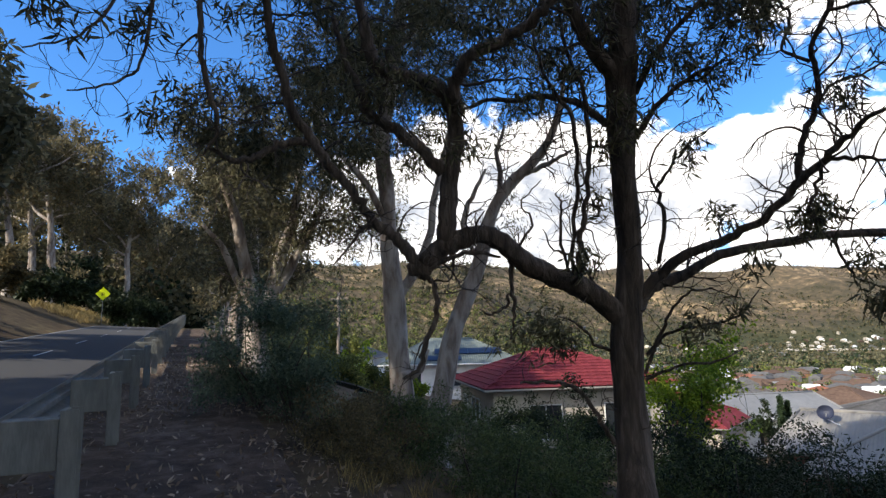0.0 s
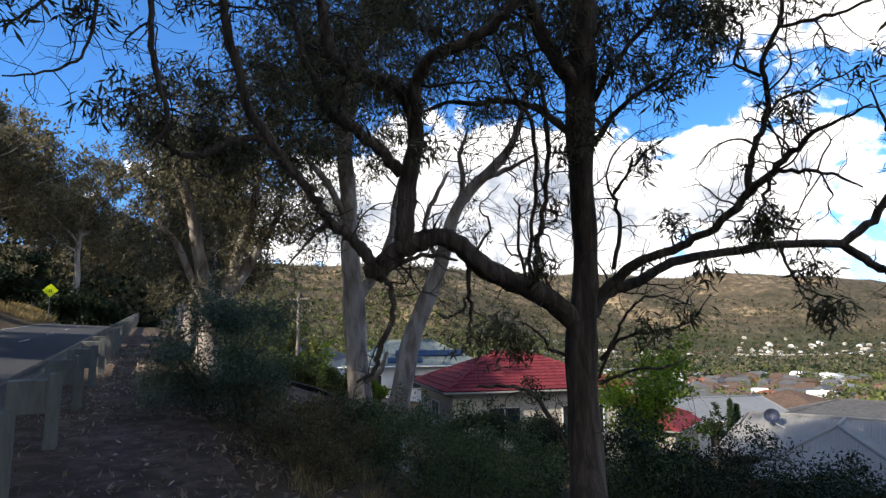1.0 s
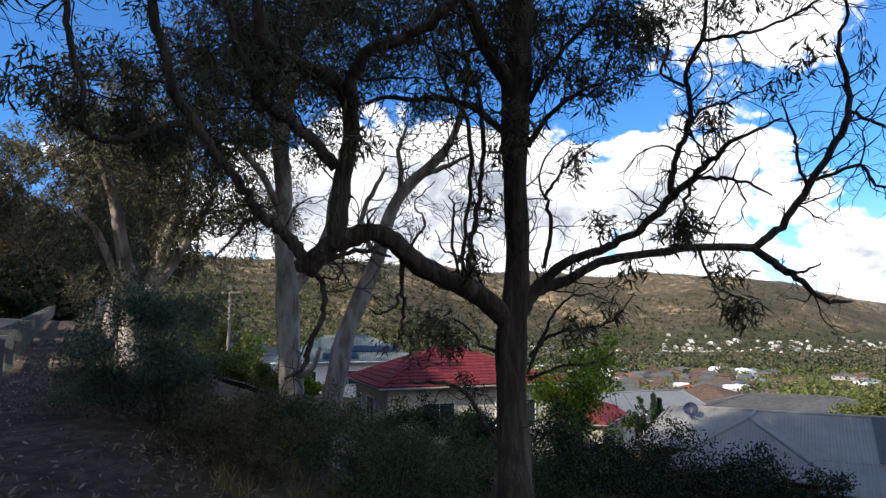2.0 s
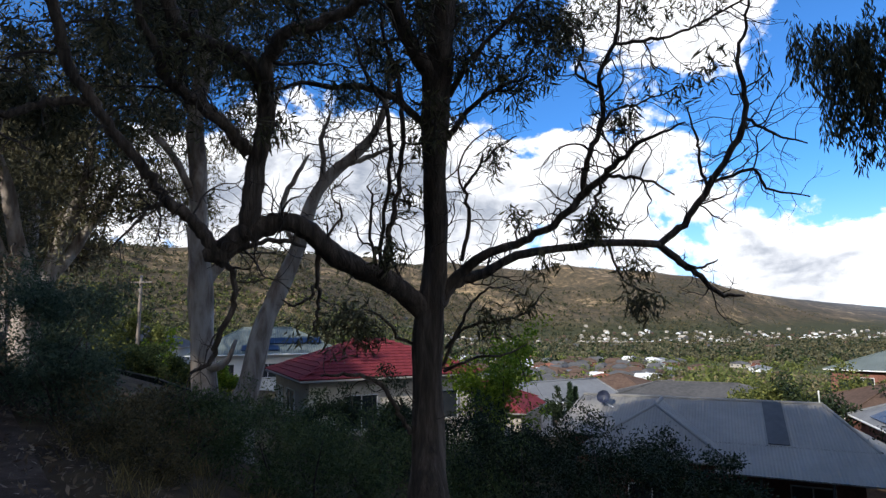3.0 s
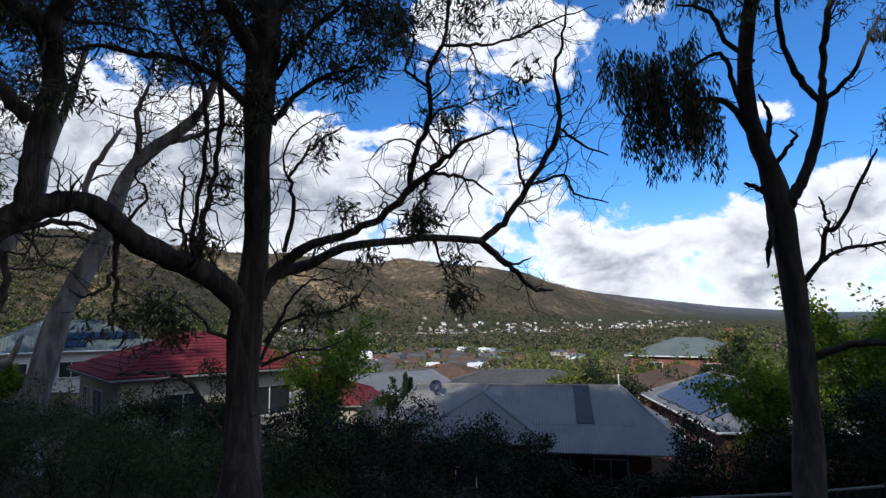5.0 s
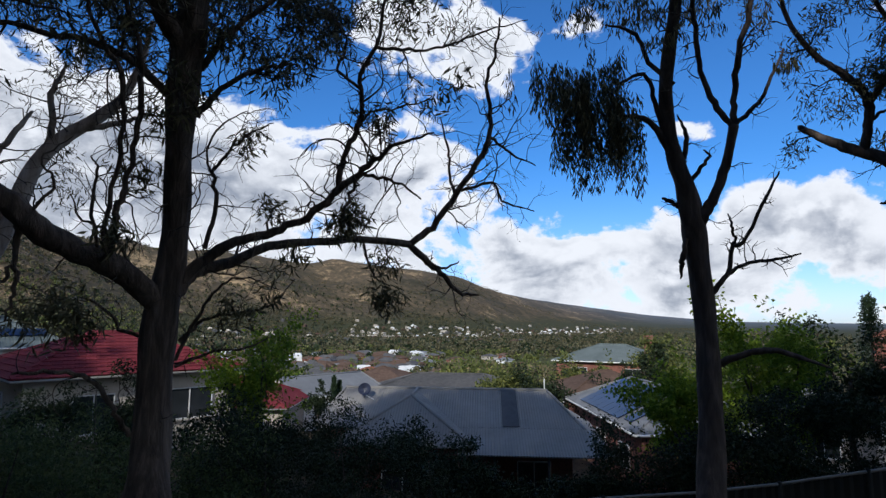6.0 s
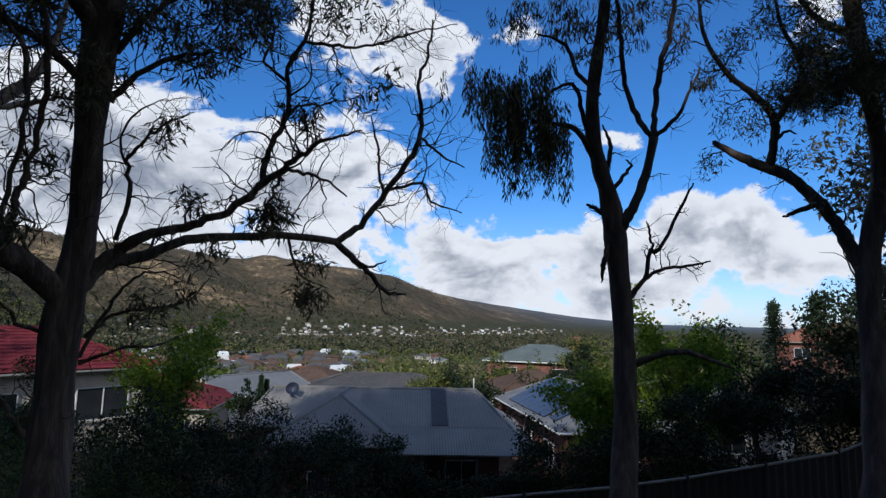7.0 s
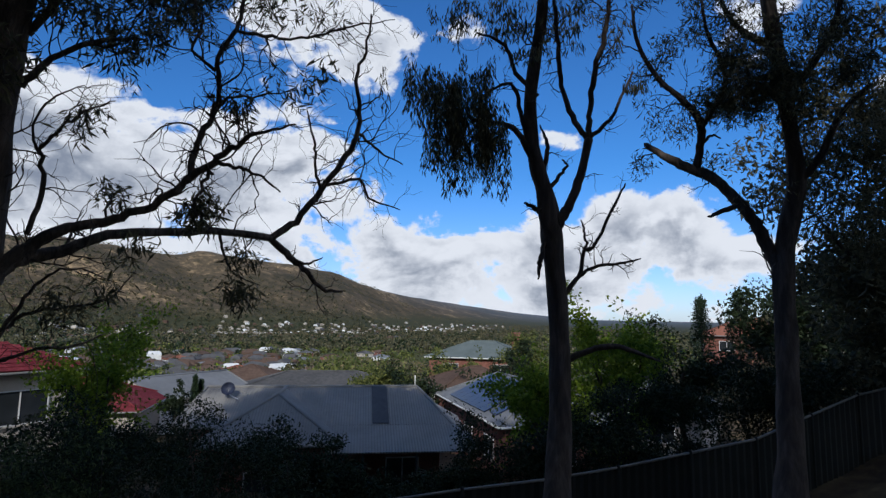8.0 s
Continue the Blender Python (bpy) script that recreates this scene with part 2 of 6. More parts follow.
def ground_at(x, y):
    x, y = np.asarray(x, float), np.asarray(y, float)
    s, n = x * ALONG.x + y * ALONG.y, x * ACROSS.x + y * ACROSS.y
    r = np.hypot(x, y)
    z = np.interp(n, PROFILE_N, PROFILE_Z)
    z = z + 0.055 * np.clip(s, -25, 112) * np.clip(1.35 - r / 150, 0, 1)
    z = z + 4.2 * np.exp(-((x - 20) ** 2 + (y - 9) ** 2) / 90)
    z = z + 12 * np.exp(-((x - 75) ** 2 + (y - 52) ** 2) / 1500)
    soft = np.clip((n - 1.2) / 3, 0, 1) + np.clip((-8.6 - n) / 3, 0, 1)
    z = z + soft * (0.16 * wobble(x, y, 1.3) + 0.25 * wobble(x, y, 5, 1)) + np.clip((r - 40) / 200, 0, 1) * 1.6 * wobble(x, y, 60, 2)
    head = np.degrees(np.arctan2(x, y))
    d = np.interp(head, SKY_AZ, RIDGE)
    top = 1.6 + d * np.tan(np.radians(np.interp(head, SKY_AZ, SKY_EL)))
    k0 = np.interp(head, [-20, 4], [0.34, 0.5])
    u = np.clip((r / d - k0) / (1 - k0), 0, 1)
    rise = u * u * (3 - 2 * u) * (0.75 + 0.25 * u)
    back = np.clip((r / d - 1) / 0.6, 0, 1)
    gully = (0.16 * wobble(x, y, 150, 4) + 0.08 * wobble(x, y, 60, 5)) * rise * (1 - u ** 4) * 4
    z = z * (1 - rise) + top * rise * (1 - 0.5 * back) + gully * 0.42 * np.maximum(top, 0)
    return z


def gz(x, y):
    return float(ground_at(x, y))


def from_head(head, dist):
    return dist * math.sin(radians(head)), dist * math.cos(radians(head))


def lay(s, n):
    return s * ALONG.x + n * ACROSS.x, s * ALONG.y + n * ACROSS.y


def mesh_of(name, verts, faces, mat=None, smooth=False):
    """A mesh from arrays; faces an (n, k) array or a list."""
    me = bpy.data.meshes.new(name)
    verts = np.asarray(verts, np.float32).reshape(-1, 3)
    if isinstance(faces, np.ndarray):
        k = faces.shape[1]
        me.vertices.add(len(verts))
        me.vertices.foreach_set("co", verts.ravel())
        me.loops.add(faces.size)
        me.loops.foreach_set("vertex_index", faces.ravel().astype(np.int32))
        me.polygons.add(len(faces))
        me.polygons.foreach_set("loop_start", np.arange(0, faces.size, k, dtype=np.int32))
        me.update(calc_edges=True)
    else:
        me.from_pydata([tuple(map(float, v)) for v in verts], [], faces)
    me.validate()
    if smooth:
        me.polygons.foreach_set("use_smooth", np.ones(len(me.polygons), bool))
    if mat:
        me.materials.append(mat)
    return me


def child(name, me, parent, label=""):
    ob = new(name, me)
    ob.parent = parent
    if label:
        tagged(ob, label)
    return ob


def part(name, bm, mat, parent, label=""):
    me = bpy.data.meshes.new(name)
    bm.to_mesh(me)
    bm.free()
    me.materials.append(mat)
    return child(name, me, parent, label)


def thing(name, at, label, category, group="", rz=0.0):
    ob = new(name)
    ob.matrix_world = pose(at[0], at[1], at[2], 0, 0, rz)
    return tagged(ob, label, category, group)


def sheet(name, xs, ys, fn, mat):
    """A grid surface over parameters xs, ys; fn gives the point arrays."""
    X, Y = np.meshgrid(xs, ys)
    P = np.stack(fn(X, Y), -1).reshape(-1, 3)
    w, h = len(xs), len(ys)
    i = (np.arange(h - 1)[:, None] * w + np.arange(w - 1)).ravel()
    me = mesh_of(name, P, np.stack([i, i + 1, i + w + 1, i + w], 1), mat, True)
    return new(name, me)


def ground_material():
    m, g = material("hill_ground")
    pos = g.node("ShaderNodeNewGeometry").outputs["Position"]
    big = g.noise(pos, 0.004, 5.0, 0.6)
    bush = g.noise(pos, 0.035, 9.0, 0.78)
    fine = g.noise(pos, 1.6, 8.0, 0.7)
    mid = g.noise(pos, 0.25, 6.0, 0.65)
    far_c = g.ramp(g.math("ADD", g.math("MULTIPLY", bush, 0.6), g.math("MULTIPLY", big, 0.47)), [(0.40, (0.034, 0.035, 0.021)), (0.50, (0.068, 0.056, 0.036)), (0.58, (0.115, 0.086, 0.054)), (0.655, (0.36, 0.255, 0.14))])
    near_c = g.ramp(g.math("ADD", g.math("MULTIPLY", fine, 0.6), g.math("MULTIPLY", mid, 0.4)), [(0.36, (0.03, 0.021, 0.014)), (0.48, (0.065, 0.046, 0.03)), (0.58, (0.105, 0.08, 0.045)), (0.68, (0.18, 0.145, 0.075))])
    span = g.node("ShaderNodeVectorMath", {0: pos})
    span.operation = "LENGTH"
    ln = span.outputs["Value"]
    c = g.mix(g.smooth(ln, 30, 140), near_c, far_c)
    high = g.node("ShaderNodeSeparateXYZ", {0: pos}).outputs[2]
    lush = g.mix(bush, (0.038, 0.047, 0.018), (0.12, 0.12, 0.045))
    low_land = g.math("MULTIPLY", g.smooth(high, 35, -12), g.smooth(ln, 40, 110))
    wooded = g.mix(bush, (0.026, 0.031, 0.016), (0.075, 0.072, 0.036))
    lush = g.mix(g.smooth(ln, 450, 1000), lush, wooded)
    c = g.mix(low_land, c, lush)
    # distance haze painted into the ground colour of the far ridges
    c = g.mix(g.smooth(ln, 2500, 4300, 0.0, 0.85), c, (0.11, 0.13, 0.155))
    b = g.node("ShaderNodeBump", {"Height": fine, "Strength": 0.8, "Distance": 0.08})
    p = g.node("ShaderNodeBsdfPrincipled", {"Base Color": c, "Roughness": 0.95, "Specular IOR Level": 0.1, "Normal": b.outputs[0]})
    g.node("ShaderNodeOutputMaterial", {"Surface": p.outputs[0]})
    return m


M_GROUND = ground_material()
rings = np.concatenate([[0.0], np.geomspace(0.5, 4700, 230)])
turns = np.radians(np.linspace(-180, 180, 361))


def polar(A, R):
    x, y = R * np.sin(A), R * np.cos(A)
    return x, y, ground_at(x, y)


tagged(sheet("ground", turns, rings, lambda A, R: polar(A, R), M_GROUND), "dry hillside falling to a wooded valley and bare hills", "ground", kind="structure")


def ribbon(name, s0, s1, n0, n1, lift, mat, step=1.0, cols=12):
    ss, ns = np.arange(s0, s1 + 0.01, step), np.linspace(n0, n1, cols)

    def fn(N, S):
        x, y = S * ALONG.x + N * ACROSS.x, S * ALONG.y + N * ACROSS.y
        edge = np.clip(np.minimum(N - n0, n1 - N) / min(0.15, (n1 - n0) * 0.2), 0, 1)
        return x, y, ground_at(x, y) + lift * edge - 0.05 * (1 - edge)
    return sheet(name, ns, ss, fn, mat)


tagged(ribbon("road", -45, 125, -7.5, -1.75, 0.045, M_ROAD, 1.0, 16), "worn grey asphalt two-lane road climbing the hillside", "road", kind="structure")
tagged(ribbon("path", -30, 50, -1.75, 0.75, 0.03, M_PATH, 0.25, 22), "bare brown earth verge with leaf litter beside guardrail", "path", kind="structure")


# ---- trees ----
def spline(pts, k):
    """Catmull-Rom through rows of (x, y, z, r), k steps a span."""
    p = np.asarray(pts, float)
    p = np.vstack([2 * p[0] - p[1], p, 2 * p[-1] - p[-2]])
    out = []
    for i in range(1, len(p) - 2):
        t = np.linspace(0, 1, k, endpoint=False)[:, None]
        a, b, c, d = p[i - 1], p[i], p[i + 1], p[i + 2]
        out.append(0.5 * (2 * b + (c - a) * t + (2 * a - 5 * b + 4 * c - d) * t ** 2 + (3 * b - a - 3 * c + d) * t ** 3))
    return np.vstack(out + [p[-2:-1]])


def tube(path, sides, rough=0.0, rng=None):
    """Verts and quads of a tapered tube along rows of (x, y, z, r)."""
    P, r = path[:, :3], np.maximum(path[:, 3], 0.0015)
    T = np.gradient(P, axis=0)
    T /= np.linalg.norm(T, axis=1)[:, None] + 1e-9
    ref = np.array([0.31, 0.87, 0.38]) if abs(T[0] @ [0.31, 0.87, 0.38]) < 0.9 else np.array([1.0, 0, 0])
    N = np.zeros_like(P)
    v = ref
    for i in range(len(P)):
        v = v - T[i] * (v @ T[i])
        v /= np.linalg.norm(v) + 1e-9
        N[i] = v
    B = np.cross(T, N)
    a = np.linspace(0, 2 * np.pi, sides, endpoint=False)
    rr = r[:, None] * np.ones(sides)
    if rough:
        ph = rng.uniform(0, 6.28, 6)
        i = np.arange(len(P))[:, None]
        rr = rr * (1 + rough * (np.sin(3 * a + ph[0] + i * 0.21) * 0.5 + np.sin(5 * a + ph[1] - i * 0.13) * 0.35 + np.sin(i * 0.9 + ph[2] + 2 * a) * 0.5))
    V = P[:, None] + rr[..., None] * (np.cos(a)[None, :, None] * N[:, None] + np.sin(a)[None, :, None] * B[:, None])
    V = V.reshape(-1, 3)
    n = len(P)
    i = np.arange(n - 1)[:, None] * sides
    j = np.arange(sides)
    jn = (j + 1) % sides
    F = np.stack([i + j, i + jn, i + sides + jn, i + sides + j], -1).reshape(-1, 4)
    V = np.vstack([V, P[-1] + T[-1] * r[-1]])
    tip = np.full(sides, len(V) - 1)
    last = (n - 1) * sides
    F = np.vstack([F, np.stack([last + j, last + jn, tip, tip], -1)])
    return V, F


def joined(pieces):
    vs, fs, o = [], [], 0
    for v, f in pieces:
        vs.append(v)
        fs.append(f + o)
        o += len(v)
    return np.vstack(vs), np.vstack(fs)


def clean_quads(name, V, F, mat, smooth=True):
    """Quads whose last two corners agree become triangles."""
    faces = [tuple(f) if f[2] != f[3] else tuple(f[:3]) for f in F.tolist()]
    return mesh_of(name, V, faces, mat, smooth)


def leaves(centres, spread, per, size, slim, droop, rng, flat=1.0):
    """Diamond leaves round the centres; droop turns them downward."""
    c = np.repeat(np.asarray(centres, float), per, axis=0)
    n = len(c)
    off = rng.normal(0, 1, (n, 3))
    off *= (np.repeat(np.broadcast_to(spread, (len(centres),)), per) * rng.uniform(0.2, 1, n) ** 0.5 / (np.linalg.norm(off, axis=1) + 1e-9))[:, None]
    off[:, 2] *= flat
    d = rng.normal(0, 1, (n, 3))
    d /= np.linalg.norm(d, axis=1)[:, None] + 1e-9
    d[:, 2] -= droop
    d /= np.linalg.norm(d, axis=1)[:, None] + 1e-9
    s = np.cross(d, rng.normal(0, 1, (n, 3)))
    s /= np.linalg.norm(s, axis=1)[:, None] + 1e-9
    L = size * rng.uniform(0.6, 1.35, n)[:, None]
    p = c + off
    nrm = np.cross(d, s)
    V = np.stack([p, p + d * L * 0.45 + s * L * slim + nrm * L * 0.06, p + d * L, p + d * L * 0.45 - s * L * slim + nrm * L * 0.06], 1).reshape(-1, 3)
    return V, np.arange(4 * n).reshape(-1, 4)


class Tree:
    def __init__(self, at, label, bark, seed, category="tree", group="", name="gum_tree"):
        self.rng = np.random.default_rng(seed)
        self.ob = thing(name, at, label, category, group)
        self.at = np.array([*at, 0.0])
        self.bark = bark
        self.paths = []
        self.twigs = []
        self.ends = []


def limb(tree, name, pts, twiggy=1.0, jitter=0.10, girth=1.0):
    """A limb through rows of (x, y, z, radius) as one part of the tree."""
    p = spline(pts, 5 if len(pts) > 3 else 6)
    p[:, 3] *= girth
    r0 = p[0, 3]
    if name != "trunk":
        w = tree.rng.normal(0, 1, (len(p), 3)) * (p[:, 3] * jitter + 0.006 * (r0 < 0.06))[:, None]
        w[0] = w[-1] = 0
        p[:, :3] += w
    V, F = tube(p - tree.at, 14 if r0 > 0.1 else 9 if r0 > 0.03 else 6, 0.10 if r0 > 0.05 else 0.06, tree.rng)
    child(name, clean_quads(name, V, F, tree.bark), tree.ob)
    tree.paths.append((p, twiggy))


def sprout(tree, start, way, length, r, steps, gnarl, lift):
    """A crooked twig: rows of (x, y, z, r)."""
    rng = tree.rng
    rows, p, d = [], np.array(start, float), np.array(way, float)
    for i in range(steps + 1):
        rows.append((*p, r * (1 - 0.72 * i / steps)))
        d = d + rng.normal(0, gnarl, 3) + np.array([0, 0, lift])
        d /= np.linalg.norm(d)
        p = p + d * length / steps
    return np.array(rows)


def twig_out(tree, per_metre, length, region=None, lift=0.04, r_max=0.02, second=2, leafless=0.0, thin=0.35):
    """Twigs off the limbs where region(point) says so; leaf places at their ends."""
    rng = tree.rng
    for p, tw in tree.paths:
        seg = np.linalg.norm(np.diff(p[:, :3], axis=0), axis=1).sum()
        for _ in range(rng.poisson(per_metre * seg * tw)):
            i = rng.integers(len(p) // 6, len(p))
            q = p[i]
            if region and rng.random() > region(q[:3]):
                continue
            t = p[min(i + 1, len(p) - 1), :3] - p[max(i - 1, 0), :3]
            t /= np.linalg.norm(t) + 1e-9
            side = np.cross(t, rng.normal(0, 1, 3))
            side /= np.linalg.norm(side) + 1e-9
            L = length * rng.uniform(0.5, 1.3)
            r = min(r_max, max(0.004, q[3] * thin))
            path = sprout(tree, q[:3], side + 0.5 * t, L, r, 7, 0.36, lift)
            tree.twigs.append(spline(path, 3) if r < 0.012 else path)
            bare = rng.random() < leafless
            for _k in range(second):
                j = rng.integers(2, 6)
                w = path[j, :3] - path[j - 1, :3]
                w = w / np.linalg.norm(w) + rng.normal(0, 0.6, 3)
                sub = sprout(tree, path[j, :3], w / np.linalg.norm(w), L * 0.5, r * 0.5, 4, 0.35, lift)
                tree.twigs.append(sub)
                if not bare:
                    tree.ends += [sub[-1, :3], sub[-2, :3]]
            if not bare:
                tree.ends += [path[-1, :3], path[-2, :3], path[-3, :3]]


def dress(tree, mat, per, size, spread, slim=0.11, droop=0.7, extra=None, flat=1.0, twig_mat=None):
    """Close the tree: its twigs as one part and its leaves as the crown."""
    if tree.twigs:
        V, F = joined([tube(w - tree.at, 3) for w in tree.twigs])
        tagged(child("twig_spray", clean_quads("twig_spray", V, F, twig_mat or M_TWIG), tree.ob), kind="stuff")
    c = list(tree.ends) + (list(extra) if extra is not None else [])
    if c:
        V, F = leaves(np.array(c) - tree.at[:3], spread, per, size, slim, droop, tree.rng, flat)
        child("crown", mesh_of("crown", V, F, mat), tree.ob)


def cloud_points(rng, centre, radii, n, shell=0.35):
    """Random places in an ellipsoid, thicker toward its skin, bunched."""
    m = max(5, n // 13)
    v = rng.normal(0, 1, (m, 3))
    v /= np.linalg.norm(v, axis=1)[:, None]
    v *= rng.uniform(shell, 1.0, m)[:, None]
    v = v[rng.integers(0, m, n)] + rng.normal(0, 0.35 / m ** 0.33, (n, 3))
    lump = 1 + 0.22 * np.sin(v[:, 0] * 7 + centre[0]) * np.cos(v[:, 1] * 6 + centre[1]) + 0.15 * np.sin(v[:, 2] * 9)
    return np.array(centre) + v * lump[:, None] * np.array(radii)

A = Tree((-0.88, 5.10, gz(-0.88, 5.10) - 0.1), "large dark-barked gum tree with crooked spreading limbs, thin crown and added shading canopy", M_DARK_BARK, 11)
limb(A, "trunk", [(-0.88, 5.10, min(gz(-0.88, 5.10) - 0.25, -0.77), 0.290), (-0.88, 5.10, -0.47, 0.252), (-0.89, 5.22, -0.15, 0.208), (-0.91, 5.31, 0.16, 0.181), (-0.92, 5.40, 0.58, 0.153), (-0.93, 5.43, 1.19, 0.146), (-0.90, 5.40, 1.66, 0.145), (-0.84, 5.38, 2.08, 0.118), (-0.82, 5.33, 2.51, 0.113), (-0.82, 5.22, 3.03, 0.113), (-0.79, 5.06, 3.52, 0.129), (-0.75, 4.96, 3.91, 0.136), (-0.71, 4.88, 4.19, 0.120), (-0.67, 4.76, 4.61, 0.111), (-0.68, 4.62, 5.16, 0.086), (-0.69, 4.29, 5.84, 0.042)])
limb(A, "leader", [(-0.77, 4.95, 3.80, 0.086), (-0.88, 4.79, 3.99, 0.085), (-0.98, 4.64, 4.13, 0.079), (-1.06, 4.51, 4.32, 0.069), (-1.17, 4.37, 4.69, 0.054), (-1.36, 4.17, 5.21, 0.028)], girth=0.85)
limb(A, "limb", [(-0.86, 5.40, 1.66, 0.118), (-1.07, 5.26, 1.88, 0.127), (-1.30, 5.09, 2.05, 0.119), (-1.55, 4.91, 2.16, 0.112), (-1.76, 4.76, 2.33, 0.111), (-1.95, 4.61, 2.49, 0.100), (-2.13, 4.53, 2.47, 0.110), (-2.29, 4.47, 2.39, 0.115), (-2.44, 4.41, 2.27, 0.105), (-2.55, 4.36, 2.19, 0.095)], girth=0.82)
limb(A, "limb", [(-2.27, 4.48, 2.39, 0.115), (-2.26, 4.43, 2.66, 0.105), (-2.21, 4.42, 3.01, 0.096), (-2.13, 4.40, 3.31, 0.091), (-2.11, 4.29, 3.60, 0.091), (-2.17, 4.20, 3.73, 0.086), (-2.40, 4.14, 3.85, 0.083), (-2.63, 4.02, 3.93, 0.078), (-2.73, 3.95, 4.05, 0.074), (-2.76, 3.86, 4.36, 0.059), (-2.82, 3.74, 4.83, 0.033)], girth=0.82)
limb(A, "limb", [(-2.06, 4.25, 3.52, 0.065), (-2.03, 4.16, 3.74, 0.070), (-1.87, 4.09, 3.89, 0.065), (-1.62, 4.11, 4.00, 0.060), (-1.38, 4.13, 4.10, 0.055), (-1.13, 4.10, 4.24, 0.050), (-0.97, 4.05, 4.55, 0.036)], girth=0.82)
limb(A, "limb", [(-2.27, 4.40, 3.05, 0.071), (-2.39, 4.28, 3.22, 0.066), (-2.61, 4.15, 3.43, 0.062), (-2.81, 4.03, 3.58, 0.052), (-2.83, 3.94, 3.73, 0.047), (-2.93, 3.82, 4.05, 0.037), (-2.97, 3.71, 4.37, 0.027)], girth=0.82)
limb(A, "limb", [(-2.45, 4.40, 2.15, 0.095), (-2.58, 4.31, 2.32, 0.090), (-2.66, 4.24, 2.48, 0.085), (-2.81, 4.12, 2.60, 0.075), (-2.89, 4.04, 2.77, 0.070), (-3.01, 3.89, 2.98, 0.070), (-3.13, 3.79, 3.17, 0.070), (-3.23, 3.72, 3.34, 0.071), (-3.32, 3.62, 3.53, 0.072), (-3.35, 3.52, 3.80, 0.067), (-3.38, 3.40, 4.16, 0.063), (-3.35, 3.25, 4.58, 0.048), (-3.36, 3.01, 4.98, 0.027)], girth=0.6)
limb(A, "branch", [(-3.22, 3.74, 3.30, 0.046), (-3.35, 3.54, 3.23, 0.040), (-3.44, 3.37, 3.09, 0.039), (-3.51, 3.20, 3.01, 0.034), (-3.55, 3.00, 3.03, 0.023), (-3.58, 2.93, 3.11, 0.009)], girth=0.75)
limb(A, "branch", [(-2.48, 4.39, 2.13, 0.040), (-2.39, 4.44, 2.05, 0.035), (-2.38, 4.46, 1.78, 0.035), (-2.48, 4.42, 1.54, 0.035), (-2.51, 4.40, 1.35, 0.030), (-2.60, 4.24, 1.26, 0.015)], girth=0.75)
limb(A, "branch", [(-1.79, 4.76, 2.27, 0.036), (-1.79, 4.79, 2.02, 0.025), (-1.78, 4.80, 1.77, 0.020), (-1.82, 4.80, 1.57, 0.010)], girth=0.75)
limb(A, "branch", [(-1.79, 4.79, 2.00, 0.020), (-1.86, 4.78, 1.85, 0.020), (-1.98, 4.74, 1.79, 0.015), (-2.07, 4.70, 1.84, 0.008)], girth=0.75)
limb(A, "branch", [(-2.51, 4.38, 2.13, 0.035), (-2.26, 4.42, 2.27, 0.030), (-2.01, 4.46, 2.32, 0.029), (-1.81, 4.54, 2.27, 0.015)], girth=0.75)
limb(A, "branch", [(-2.80, 4.13, 2.59, 0.030), (-2.88, 4.04, 2.54, 0.025), (-2.97, 3.95, 2.36, 0.015), (-3.08, 3.90, 2.22, 0.007)], girth=0.75)
limb(A, "limb", [(-0.80, 5.43, 1.82, 0.097), (-0.69, 5.53, 2.01, 0.093), (-0.39, 5.75, 2.14, 0.079), (-0.06, 5.95, 2.33, 0.070), (0.43, 6.23, 2.43, 0.068), (0.95, 6.37, 2.50, 0.064), (1.50, 6.48, 2.48, 0.059)], girth=0.66)
limb(A, "branch", [(1.48, 6.48, 2.49, 0.052), (1.75, 6.64, 2.30, 0.054), (1.97, 6.70, 2.14, 0.041), (2.18, 6.76, 1.95, 0.035), (2.44, 6.77, 1.92, 0.014)], girth=0.75)
limb(A, "branch", [(1.46, 6.49, 2.47, 0.052), (1.76, 6.48, 2.71, 0.053), (2.03, 6.44, 3.07, 0.047), (2.29, 6.34, 3.52, 0.048), (2.40, 6.26, 3.80, 0.041), (2.39, 6.21, 4.11, 0.035), (2.31, 6.11, 4.41, 0.028), (2.40, 6.02, 4.77, 0.021), (2.38, 5.85, 5.08, 0.014)], girth=0.75)
limb(A, "branch", [(2.09, 6.40, 3.14, 0.027), (2.44, 6.26, 3.23, 0.024), (2.56, 6.26, 3.02, 0.020), (2.91, 6.13, 2.89, 0.010)], girth=0.75)
limb(A, "branch", [(2.42, 6.26, 3.78, 0.028), (2.65, 6.23, 3.61, 0.021), (2.92, 6.10, 3.44, 0.010)], girth=0.75)
limb(A, "branch", [(2.03, 6.44, 3.07, 0.027), (1.92, 6.30, 3.34, 0.023), (1.86, 6.14, 3.55, 0.020), (1.72, 5.97, 3.85, 0.010)], girth=0.75)
limb(A, "branch", [(1.80, 6.63, 2.27, 0.020), (1.94, 6.60, 2.23, 0.020), (2.11, 6.54, 2.31, 0.008)], girth=0.75)
limb(A, "branch", [(0.93, 6.37, 2.50, 0.025), (1.00, 6.39, 2.28, 0.019), (1.08, 6.39, 2.09, 0.016), (1.25, 6.37, 1.98, 0.008)], girth=0.75)
